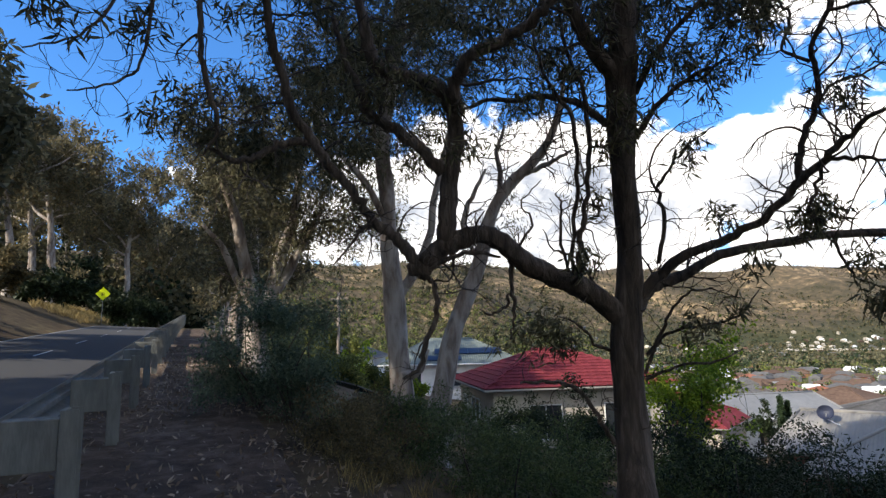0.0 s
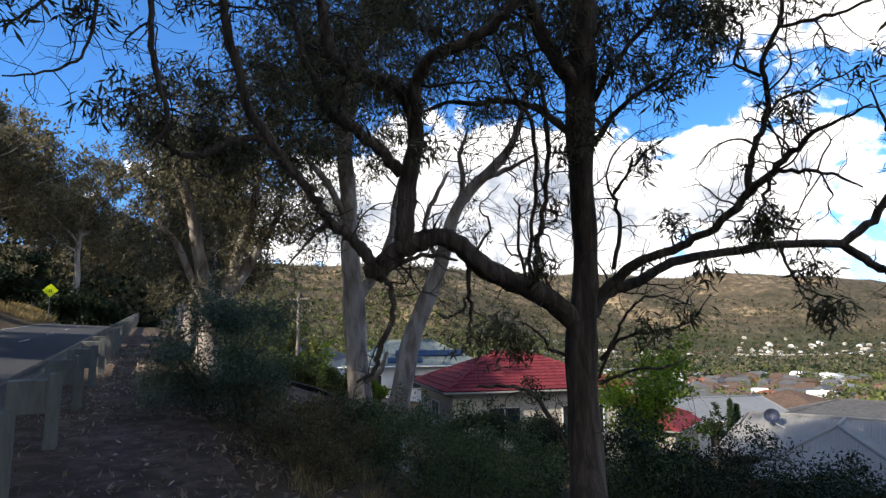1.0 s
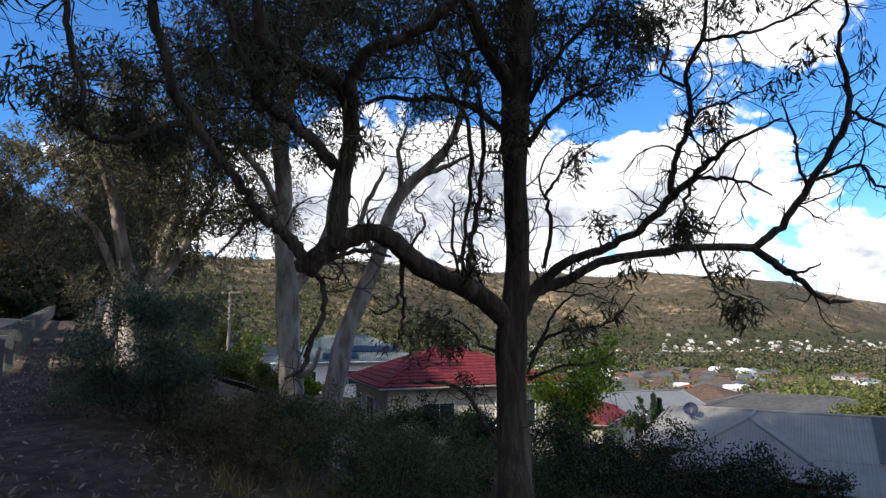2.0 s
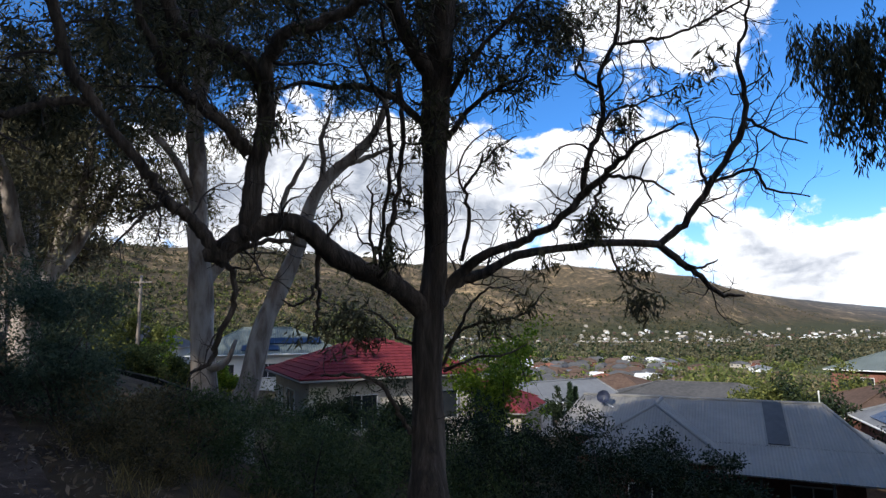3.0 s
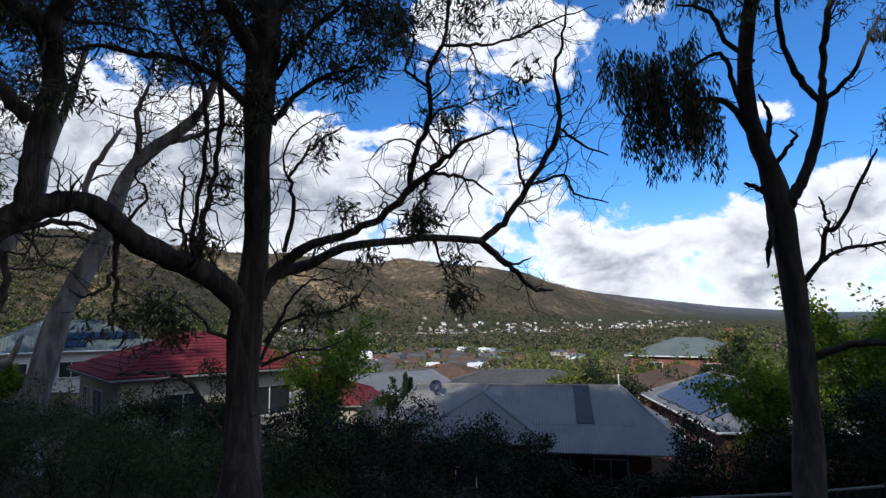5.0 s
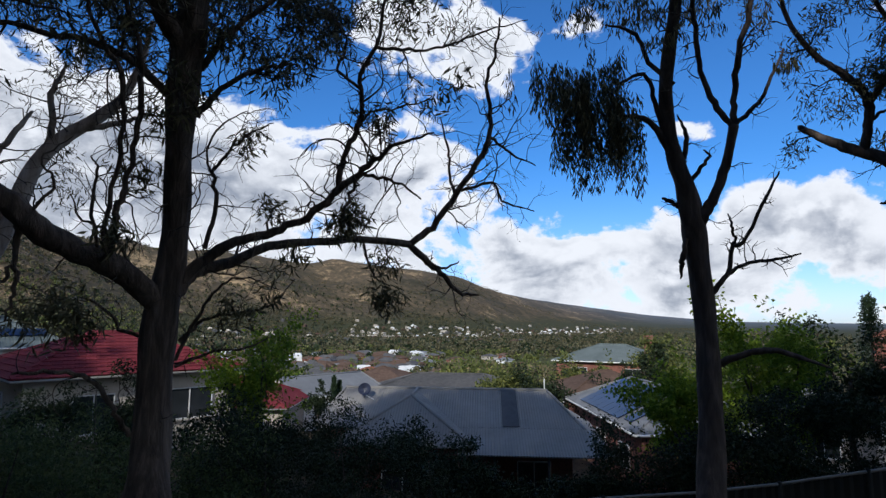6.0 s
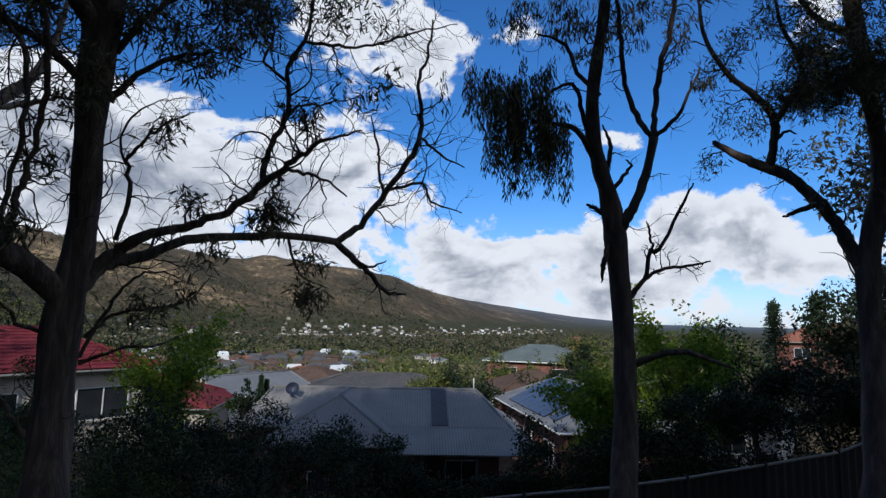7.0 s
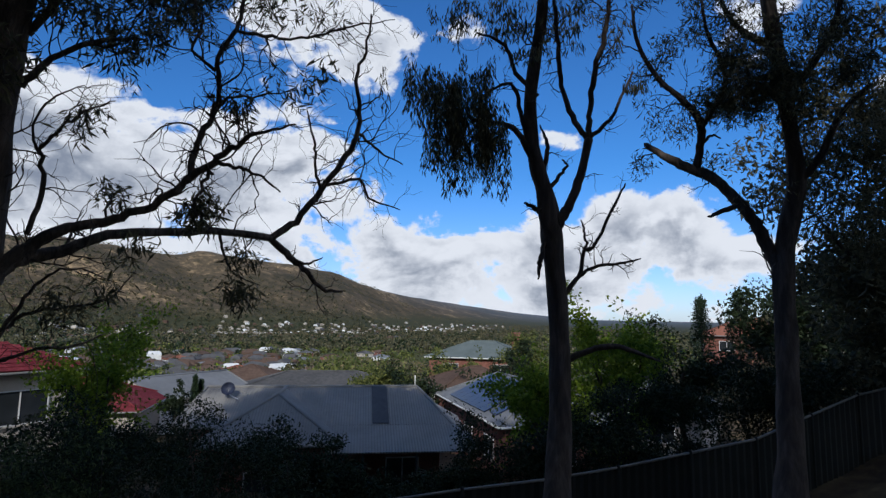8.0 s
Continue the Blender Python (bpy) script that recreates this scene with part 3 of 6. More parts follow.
limb(A, "limb", [(-0.78, 5.42, 1.93, 0.086), (-0.52, 5.44, 2.19, 0.070), (-0.26, 5.44, 2.32, 0.065), (0.06, 5.43, 2.43, 0.059), (0.33, 5.40, 2.58, 0.054), (0.54, 5.34, 2.79, 0.048), (0.59, 5.27, 3.05, 0.043), (0.67, 5.19, 3.29, 0.038), (0.74, 5.10, 3.53, 0.032), (0.70, 4.99, 3.81, 0.032), (0.82, 4.86, 4.05, 0.027), (0.87, 4.82, 4.32, 0.022), (0.91, 4.71, 4.69, 0.011)], girth=0.66)
limb(A, "branch", [(0.53, 5.35, 2.78, 0.043), (0.74, 5.18, 2.94, 0.042), (0.94, 5.09, 3.13, 0.032), (1.07, 4.94, 3.19, 0.021), (1.36, 4.84, 3.29, 0.010)], girth=0.75)
limb(A, "branch", [(0.75, 5.18, 2.95, 0.026), (0.98, 5.05, 2.88, 0.021), (1.14, 5.04, 2.82, 0.016), (1.29, 5.02, 2.71, 0.010)], girth=0.75)
limb(A, "branch", [(0.72, 5.19, 2.93, 0.026), (0.66, 5.24, 2.72, 0.021), (0.61, 5.28, 2.54, 0.016), (0.75, 5.29, 2.39, 0.008)], girth=0.75)
limb(A, "branch", [(0.82, 4.86, 4.04, 0.022), (1.07, 4.82, 4.03, 0.022), (1.31, 4.76, 4.04, 0.016), (1.54, 4.66, 4.10, 0.016), (1.83, 4.60, 4.23, 0.011), (2.12, 4.45, 4.28, 0.005)], girth=0.75)
limb(A, "branch", [(0.69, 5.03, 3.72, 0.022), (0.49, 4.90, 3.82, 0.018), (0.56, 4.79, 4.03, 0.016), (0.41, 4.71, 4.22, 0.008)], girth=0.75)
limb(A, "branch", [(0.62, 5.24, 3.15, 0.022), (0.79, 5.11, 3.49, 0.016), (1.00, 5.05, 3.55, 0.013), (1.39, 4.92, 3.64, 0.006)], girth=0.75)
limb(A, "branch", [(-1.25, 5.05, 2.07, 0.041), (-1.20, 4.97, 2.35, 0.036), (-1.19, 4.96, 2.48, 0.036), (-1.12, 4.92, 2.75, 0.030), (-1.06, 4.84, 3.08, 0.030), (-1.03, 4.74, 3.40, 0.030), (-1.04, 4.61, 3.71, 0.025), (-1.15, 4.54, 4.03, 0.021), (-1.17, 4.40, 4.46, 0.011)], girth=0.75)
limb(A, "branch", [(-1.28, 5.04, 2.08, 0.031), (-1.27, 4.96, 2.35, 0.025), (-1.21, 4.91, 2.70, 0.025), (-1.14, 4.75, 3.16, 0.025), (-1.15, 4.58, 3.45, 0.025), (-1.30, 4.42, 3.73, 0.020), (-1.37, 4.31, 4.11, 0.010)], girth=0.75)
limb(A, "branch", [(-1.32, 5.03, 2.11, 0.021), (-1.36, 4.92, 2.45, 0.018), (-1.33, 4.87, 2.74, 0.015), (-1.37, 4.83, 2.84, 0.008)], girth=0.75)
limb(A, "branch", [(-1.07, 5.25, 1.92, 0.021), (-1.25, 5.08, 2.27, 0.016), (-1.44, 5.02, 2.36, 0.013), (-1.53, 4.96, 2.56, 0.006)], girth=0.75)
limb(A, "branch", [(-1.76, 4.76, 2.33, 0.020), (-1.56, 4.73, 2.57, 0.015), (-1.64, 4.67, 2.75, 0.010), (-1.45, 4.67, 2.94, 0.006)], girth=0.75)
limb(A, "branch", [(-0.59, 5.40, 2.22, 0.027), (-0.51, 5.35, 2.59, 0.027), (-0.54, 5.29, 2.88, 0.022), (-0.43, 5.16, 3.00, 0.018), (-0.25, 5.12, 3.20, 0.013), (-0.04, 5.08, 3.32, 0.006)], girth=0.75)
limb(A, "branch", [(-0.54, 5.30, 2.85, 0.016), (-0.60, 5.24, 3.03, 0.013), (-0.49, 5.18, 3.28, 0.011), (-0.27, 5.15, 3.43, 0.005)], girth=0.75)
limb(A, "branch", [(-0.68, 5.14, 3.33, 0.043), (-0.48, 5.08, 3.57, 0.032), (-0.21, 5.02, 3.76, 0.027), (0.15, 4.98, 3.84, 0.011)], girth=0.75)
limb(A, "branch", [(-0.65, 5.01, 3.71, 0.043), (-0.41, 4.89, 4.02, 0.032), (-0.15, 4.79, 4.23, 0.027), (0.08, 4.68, 4.42, 0.016)], girth=0.75)
limb(A, "branch", [(-0.88, 5.07, 3.46, 0.048), (-1.11, 4.85, 3.63, 0.042), (-1.33, 4.71, 3.70, 0.037), (-1.63, 4.57, 3.68, 0.031), (-1.93, 4.46, 3.67, 0.021), (-2.19, 4.40, 3.55, 0.010)], girth=0.75)
limb(A, "branch", [(-0.75, 5.41, 1.40, 0.027), (-0.57, 5.44, 1.58, 0.022), (-0.29, 5.36, 1.65, 0.016), (0.02, 5.26, 1.73, 0.013), (0.20, 5.25, 1.96, 0.006)], girth=0.75)
limb(A, "branch", [(-0.77, 5.40, 1.24, 0.022), (-0.61, 5.33, 1.60, 0.021), (-0.45, 5.34, 1.86, 0.016), (-0.24, 5.25, 1.96, 0.010), (0.07, 5.26, 1.86, 0.006)], girth=0.75)
limb(A, "branch", [(-0.77, 5.40, 1.19, 0.022), (-0.45, 5.34, 1.32, 0.016), (-0.19, 5.26, 1.35, 0.013), (0.02, 5.26, 1.45, 0.006)], girth=0.75)
limb(A, "branch", [(-1.03, 5.37, 1.45, 0.022), (-1.17, 5.24, 1.51, 0.021), (-1.25, 5.12, 1.66, 0.016), (-1.44, 5.07, 1.76, 0.008)], girth=0.75)
limb(A, "branch", [(-1.07, 5.33, 0.64, 0.049), (-1.17, 5.19, 0.88, 0.042), (-1.33, 5.08, 1.12, 0.041), (-1.54, 4.93, 1.20, 0.036), (-1.76, 4.85, 1.19, 0.020)], girth=0.5)
limb(A, "limb", [(-3.35, 3.25, 4.58, 0.043), (-3.47, 2.63, 4.56, 0.036), (-3.50, 2.26, 4.14, 0.023), (-3.57, 2.06, 3.64, 0.018), (-3.65, 1.91, 3.44, 0.013), (-3.71, 1.70, 3.30, 0.008)], girth=0.6)
limb(A, "branch", [(-3.47, 2.35, 4.28, 0.024), (-3.53, 2.37, 3.80, 0.018), (-3.58, 2.37, 3.48, 0.013), (-3.66, 2.23, 3.28, 0.011), (-3.74, 1.99, 3.16, 0.006)], girth=0.75)
limb(A, "branch", [(-3.35, 3.25, 4.58, 0.032), (-3.37, 2.72, 4.21, 0.029), (-3.40, 2.69, 3.80, 0.028), (-3.41, 2.77, 3.45, 0.028), (-3.42, 2.90, 3.19, 0.023), (-3.54, 2.89, 2.97, 0.009)], girth=0.75)
twig_out(A, 4.6, 0.62, lambda q: 0.0 if q[0] > 0.4 else 0.9 if q[2] > 3.4 else 0.10, leafless=0.5)
twig_out(A, 2.4, 0.55, lambda q: 0.0 if q[0] <= 0.4 else 0.8 if q[2] > 3.0 else 0.3, lift=0.05, second=3, leafless=0.8)
twig_out(A, 6.0, 0.42, lambda q: 0.75 if q[2] < 4.6 else 0.3, lift=0.02, r_max=0.011, second=3, leafless=1.0)
twig_out(A, 4.5, 0.7, lambda q: 0.85 if q[0] > 0.3 and q[2] > 2.6 else 0.25 if q[2] > 2.0 else 0.0, lift=0.03, r_max=0.0115, thin=0.55, second=4, leafless=1.0)
high = cloud_points(A.rng, (-1.6, 5.6, 5.4), (3.6, 2.4, 1.3), 620)
upper = cloud_points(A.rng, (-0.2, 5.9, 4.9), (1.7, 1.2, 0.8), 240)
near_left = cloud_points(A.rng, (-4.3, 4.4, 4.0), (1.1, 0.8, 0.7), 150)
# leaves added overhead, above the view, to block sky light from the foreground
shade_roof = cloud_points(A.rng, (-0.4, 2.2, 7.6), (6.5, 5.5, 1.0), 1700)
left_mass = np.vstack([cloud_points(A.rng, (-4.4, 5.2, 3.9), (0.9, 0.8, 0.75), 110), cloud_points(A.rng, (-3.6, 5.6, 4.9), (1.2, 0.9, 0.8), 150)])
tufts = np.vstack([cloud_points(A.rng, c, (0.22, 0.22, 0.17), 12, 0.1) for c in ((-1.5, 5.0, 1.75), (0.6, 5.5, 2.5), (1.0, 5.3, 1.85), (0.75, 5.4, 2.55), (-1.4, 5.1, 1.55))])
dress(A, M_GUM, 20, 0.105, 0.13, 0.085, 0.8, np.vstack([high, upper, near_left, shade_roof, left_mass, tufts]))

B = Tree((-6.13, 11.12, gz(-6.13, 11.12) - 0.1), "tall pale-trunked gum tree with peeling bark", M_PALE_BARK, 12)
limb(B, "trunk", [(-6.13, 11.12, min(gz(-6.13, 11.12) - 0.25, -1.39), 0.394), (-6.13, 11.12, -1.09, 0.343), (-6.21, 11.21, -0.42, 0.292), (-6.35, 11.23, 0.16, 0.254), (-6.48, 11.24, 1.37, 0.241), (-6.53, 11.17, 2.61, 0.241), (-6.56, 11.02, 3.62, 0.191), (-6.49, 10.80, 4.73, 0.178), (-6.43, 10.47, 5.80, 0.165), (-6.02, 10.13, 7.03, 0.152), (-5.63, 9.81, 7.95, 0.127), (-5.30, 9.35, 8.86, 0.102), (-4.76, 8.42, 10.24, 0.051)])
limb(B, "limb", [(-6.48, 11.21, 2.55, 0.140), (-6.09, 11.35, 3.11, 0.114), (-5.75, 11.40, 3.86, 0.089), (-5.56, 11.28, 4.72, 0.076), (-5.16, 11.11, 5.79, 0.064), (-4.83, 10.88, 6.69, 0.038)])
limb(B, "limb", [(-6.54, 10.93, 4.12, 0.089), (-6.73, 10.36, 4.92, 0.075), (-7.02, 9.70, 5.54, 0.062), (-7.17, 9.09, 6.35, 0.049), (-7.11, 8.62, 7.23, 0.031)])
limb(B, "limb", [(-6.42, 10.52, 5.68, 0.076), (-6.66, 10.25, 6.55, 0.065), (-6.76, 9.71, 7.66, 0.052), (-6.67, 9.35, 8.49, 0.033)])
limb(B, "limb", [(-5.77, 9.92, 7.65, 0.076), (-4.95, 9.91, 8.33, 0.064), (-4.27, 9.58, 9.19, 0.038)])
limb(B, "branch", [(-6.47, 11.24, 1.12, 0.114), (-6.20, 11.14, 0.83, 0.100), (-5.91, 11.19, 0.94, 0.062), (-5.77, 11.27, 1.36, 0.037)])
twig_out(B, 4.0, 1.3, lambda q: 0.9 if q[2] > 5.5 else 0.12, r_max=0.03)
top = np.vstack([cloud_points(B.rng, (-4.6, 12.3, 9.2), (4.6, 3.2, 2.6), 700), cloud_points(B.rng, (-8.0, 11.6, 7.6), (2.8, 2.4, 2.2), 300), cloud_points(B.rng, (-5.0, 9.6, 9.6), (5.0, 2.4, 1.6), 420)])
dress(B, M_GUM, 26, 0.17, 0.30, 0.08, 0.7, top)

H = Tree((-5.28, 10.55, gz(-5.28, 10.55) - 0.1), "leaning pale gum tree with bare upper limbs", M_PALE_BARK, 13)
limb(H, "trunk", [(-5.28, 10.55, min(gz(-5.28, 10.55) - 0.25, -0.68), 0.323), (-5.28, 10.55, -0.38, 0.281), (-5.26, 10.65, 0.14, 0.235), (-5.18, 10.73, 0.58, 0.211), (-5.02, 10.85, 1.59, 0.188), (-4.78, 10.93, 2.27, 0.176), (-4.39, 10.98, 3.19, 0.152), (-4.09, 10.92, 4.11, 0.129), (-3.70, 10.91, 4.65, 0.117), (-3.21, 10.93, 5.07, 0.106), (-2.83, 10.89, 5.47, 0.082), (-2.53, 10.73, 6.07, 0.059), (-2.33, 10.47, 6.74, 0.035)])
limb(H, "limb", [(-3.40, 10.94, 4.86, 0.059), (-2.86, 10.93, 5.02, 0.047), (-2.36, 10.87, 5.21, 0.023)])
limb(H, "limb", [(-4.06, 10.92, 4.16, 0.059), (-3.85, 10.86, 4.66, 0.059), (-3.83, 10.66, 5.32, 0.047), (-3.63, 10.55, 5.79, 0.023)])
limb(H, "limb", [(-4.42, 10.98, 3.14, 0.059), (-4.66, 10.76, 3.90, 0.053), (-4.37, 10.71, 4.57, 0.047), (-4.10, 10.68, 5.01, 0.023)])
twig_out(H, 3.0, 0.9, lambda q: 0.8 if q[2] > 4.2 else 0.0, r_max=0.02, leafless=0.75)
twig_out(H, 6.0, 0.8, lambda q: 0.7 if q[2] > 2.5 else 0.0, r_max=0.016, second=3, leafless=0.95)
dress(H, M_GUM, 16, 0.13, 0.30, 0.09, 0.7)

D = Tree((6.09, 7.30, gz(6.09, 7.30) - 0.1), "slender forked gum tree with weeping leaf cluster and dead twigs", M_GREY_BARK, 14)
limb(D, "trunk", [(6.09, 7.30, min(gz(6.09, 7.30) - 0.25, -1.98), 0.315), (6.09, 7.30, -1.68, 0.274), (6.19, 7.40, -1.24, 0.235), (6.35, 7.53, -0.44, 0.195), (6.46, 7.62, 0.43, 0.176), (6.50, 7.68, 1.33, 0.171), (6.46, 7.69, 2.08, 0.166), (6.37, 7.69, 2.84, 0.176), (6.30, 7.66, 3.26, 0.186), (6.17, 7.63, 3.78, 0.147), (6.03, 7.62, 4.15, 0.127), (5.89, 7.57, 4.60, 0.112), (5.74, 7.42, 5.20, 0.108), (5.64, 7.14, 5.85, 0.098), (5.56, 6.87, 6.37, 0.088), (5.38, 6.55, 6.99, 0.068), (5.02, 6.12, 7.78, 0.029)])
limb(D, "limb", [(6.38, 7.64, 3.07, 0.127), (6.46, 7.51, 3.35, 0.108), (6.54, 7.38, 3.62, 0.098), (6.61, 7.17, 4.11, 0.088), (6.60, 7.00, 4.59, 0.088)], girth=0.8)
limb(D, "branch", [(6.60, 7.02, 4.55, 0.059), (6.33, 7.07, 4.95, 0.059), (6.09, 7.04, 5.42, 0.049), (5.92, 6.90, 5.90, 0.049), (5.72, 6.72, 6.43, 0.039), (5.49, 6.48, 6.98, 0.020)], girth=0.8)
limb(D, "branch", [(6.60, 7.02, 4.55, 0.068), (6.52, 6.86, 5.05, 0.059), (6.43, 6.63, 5.61, 0.059), (6.41, 6.37, 6.05, 0.049), (6.30, 6.12, 6.54, 0.039), (6.13, 5.79, 7.11, 0.020)], girth=0.8)
limb(D, "branch", [(6.61, 6.99, 4.59, 0.049), (6.79, 6.70, 4.86, 0.039), (6.84, 6.49, 5.17, 0.029), (6.87, 6.27, 5.51, 0.020)], girth=0.8)
limb(D, "limb", [(6.06, 7.62, 4.10, 0.088), (5.88, 7.64, 4.42, 0.078), (5.57, 7.61, 4.74, 0.058), (5.27, 7.65, 4.82, 0.048), (4.82, 7.79, 4.84, 0.028)], girth=0.8)
limb(D, "branch", [(5.89, 7.65, 4.38, 0.049), (5.64, 7.56, 5.04, 0.049), (5.36, 7.44, 5.43, 0.039), (4.98, 7.62, 5.29, 0.019)], girth=0.8)
limb(D, "branch", [(5.82, 7.32, 5.28, 0.049), (5.44, 7.41, 5.63, 0.044), (5.19, 7.35, 6.03, 0.039), (4.72, 7.44, 6.16, 0.019)], girth=0.8)
limb(D, "branch", [(6.57, 7.61, 2.06, 0.059), (6.74, 7.45, 2.36, 0.049), (6.78, 7.35, 2.83, 0.039), (6.88, 7.26, 2.83, 0.039), (7.08, 6.92, 3.54, 0.029), (7.15, 6.76, 3.85, 0.015)], girth=0.8)
limb(D, "branch", [(6.74, 7.45, 2.36, 0.039), (6.97, 7.23, 2.53, 0.034), (7.22, 6.98, 2.56, 0.029), (7.44, 6.75, 2.63, 0.015)], girth=0.8)
limb(D, "branch", [(6.80, 7.32, 2.87, 0.029), (6.74, 7.32, 3.15, 0.024), (6.70, 7.33, 3.29, 0.012)], girth=0.8)
limb(D, "branch", [(6.19, 7.72, 3.41, 0.068), (6.05, 7.79, 3.52, 0.049), (5.93, 7.86, 3.59, 0.029)], girth=0.8)
limb(D, "branch", [(6.11, 7.60, 4.05, 0.059), (6.10, 7.45, 4.50, 0.044), (5.94, 7.43, 4.84, 0.015)], girth=0.8)
limb(D, "branch", [(6.24, 7.57, 3.82, 0.049), (6.34, 7.42, 4.04, 0.039), (6.40, 7.32, 4.19, 0.029), (6.33, 7.35, 4.28, 0.015)], girth=0.8)
limb(D, "branch", [(6.17, 7.64, 2.91, 0.039), (6.13, 7.67, 2.68, 0.058), (6.11, 7.70, 2.49, 0.048), (6.10, 7.73, 2.29, 0.014)], girth=0.8)
limb(D, "branch", [(6.59, 7.58, 0.97, 0.078), (6.83, 7.39, 1.11, 0.064), (7.10, 7.15, 1.20, 0.059), (7.31, 6.95, 1.16, 0.049), (7.64, 6.58, 0.98, 0.020)], girth=0.8)
twig_out(D, 3.0, 0.8, lambda q: 0.95 if q[2] > 5.6 else 0.0, r_max=0.02, leafless=0.2)
twig_out(D, 5.0, 0.6, lambda q: 0.35 if q[2] > 2.6 else 0.0, lift=0.03, r_max=0.012, second=3, leafless=0.95)


def strands(rng, centre, radii, n, longest, tip):
    """Leaf places down hanging strands, longest beneath the point tip."""
    out = []
    for p in cloud_points(rng, centre, radii, n, 0.2):
        near = math.exp(-((p[0] - tip[0]) ** 2 + (p[1] - tip[1]) ** 2) / 0.35)
        L = longest * rng.uniform(0.35, 1.0) * (0.35 + 0.65 * near)
        sway = rng.normal(0, 0.07, 2)
        out += [(p[0] + sway[0] * k * L, p[1] + sway[1] * k * L, p[2] - k * L) for k in np.arange(0, 1.01, 0.11 / L)]
    return np.array(out)


twig_out(D, 6.0, 0.35, lambda q: 1.0 if q[0] > 6.72 and 2.2 < q[2] < 4.0 else 0.0, lift=0.03, r_max=0.014, second=2, leafless=1.0, thin=0.6)
weep = np.vstack([strands(D.rng, (4.45, 7.9, 5.35), (0.85, 0.7, 0.6), 85, 2.0, (4.75, 8.1)), strands(D.rng, (5.35, 7.75, 4.85), (0.4, 0.35, 0.35), 22, 1.1, (5.45, 7.75)), cloud_points(D.rng, (5.6, 8.4, 7.4), (1.6, 1.2, 0.8), 190, 0.2)])
dress(D, M_GUM, 9, 0.13, 0.10, 0.085, 2.0, weep)

E = Tree((10.73, 6.59, gz(10.73, 6.59) - 0.1), "stout gum tree with a broken bare side limb", M_GREY_BARK, 15)
limb(E, "trunk", [(10.73, 6.59, min(gz(10.73, 6.59) - 0.25, -2.52), 0.551), (10.73, 6.59, -2.22, 0.479), (10.91, 6.68, -1.50, 0.396), (11.07, 6.73, -0.74, 0.334), (11.19, 6.81, 0.27, 0.292), (11.26, 6.82, 1.32, 0.271), (11.25, 6.81, 2.19, 0.271), (11.23, 6.75, 2.95, 0.261), (11.22, 6.57, 3.70, 0.250), (11.18, 6.41, 4.33, 0.230), (10.98, 6.33, 5.16, 0.188), (10.68, 6.25, 6.08, 0.198), (10.33, 6.14, 6.95, 0.188), (10.08, 6.05, 7.50, 0.177), (9.56, 5.80, 8.51, 0.135), (8.88, 5.43, 9.60, 0.073)], girth=0.72)
limb(E, "limb", [(11.22, 6.81, 2.57, 0.216), (11.09, 6.95, 3.05, 0.178), (10.90, 7.10, 3.58, 0.165), (10.63, 7.32, 4.10, 0.152), (10.32, 7.58, 4.52, 0.152), (10.03, 7.87, 4.73, 0.140), (9.70, 8.15, 4.99, 0.114), (9.37, 8.39, 5.29, 0.076)], girth=0.7)
limb(E, "limb", [(10.12, 7.78, 4.68, 0.114), (10.06, 7.60, 5.26, 0.114), (9.94, 7.55, 5.69, 0.102), (9.59, 7.71, 6.15, 0.089), (9.24, 7.89, 6.51, 0.076), (8.79, 7.96, 7.16, 0.064), (8.47, 7.80, 7.84, 0.038)], girth=0.7)
limb(E, "branch", [(10.01, 7.58, 5.45, 0.089), (10.10, 7.13, 6.05, 0.076), (10.00, 6.95, 6.54, 0.064), (9.62, 7.00, 7.16, 0.051), (9.30, 6.86, 7.82, 0.025)], girth=0.7)
limb(E, "branch", [(10.72, 7.24, 3.98, 0.076), (10.48, 7.61, 3.81, 0.064), (10.38, 7.76, 3.76, 0.025)], girth=0.7)
limb(E, "branch", [(10.07, 7.61, 5.20, 0.051), (10.17, 7.42, 5.34, 0.038), (10.28, 7.31, 5.27, 0.019)], girth=0.7)
limb(E, "limb", [(11.18, 6.45, 4.22, 0.127), (11.30, 6.03, 4.69, 0.102), (11.31, 5.59, 5.43, 0.076), (11.39, 5.14, 5.82, 0.051)], girth=0.7)
limb(E, "limb", [(10.76, 6.26, 5.88, 0.127), (10.85, 5.76, 6.36, 0.102), (10.79, 5.29, 7.00, 0.076), (10.51, 4.90, 7.85, 0.038)], girth=0.7)
limb(E, "limb", [(10.41, 6.17, 6.76, 0.102), (10.05, 6.50, 7.04, 0.089), (9.70, 6.64, 7.47, 0.064), (9.29, 6.59, 8.12, 0.038)], girth=0.7)
twig_out(E, 3.2, 1.0, lambda q: 0.95 if q[2] > 5.8 else 0.05, r_max=0.025, leafless=0.1)
twig_out(E, 4.0, 0.7, lambda q: 0.35 if q[2] > 3.6 else 0.0, lift=0.03, r_max=0.013, second=3, leafless=0.95)
mass = np.vstack([cloud_points(E.rng, (10.38, 6.66, 6.17), (1.3, 1.2, 0.9), 300), cloud_points(E.rng, (10.92, 5.71, 6.25), (1.3, 1.3, 1.3), 320), cloud_points(E.rng, (12.60, 5.95, 4.29), (1.0, 1.2, 1.6), 260)])
dress(E, M_GUM, 24, 0.13, 0.26, 0.09, 0.7, mass)

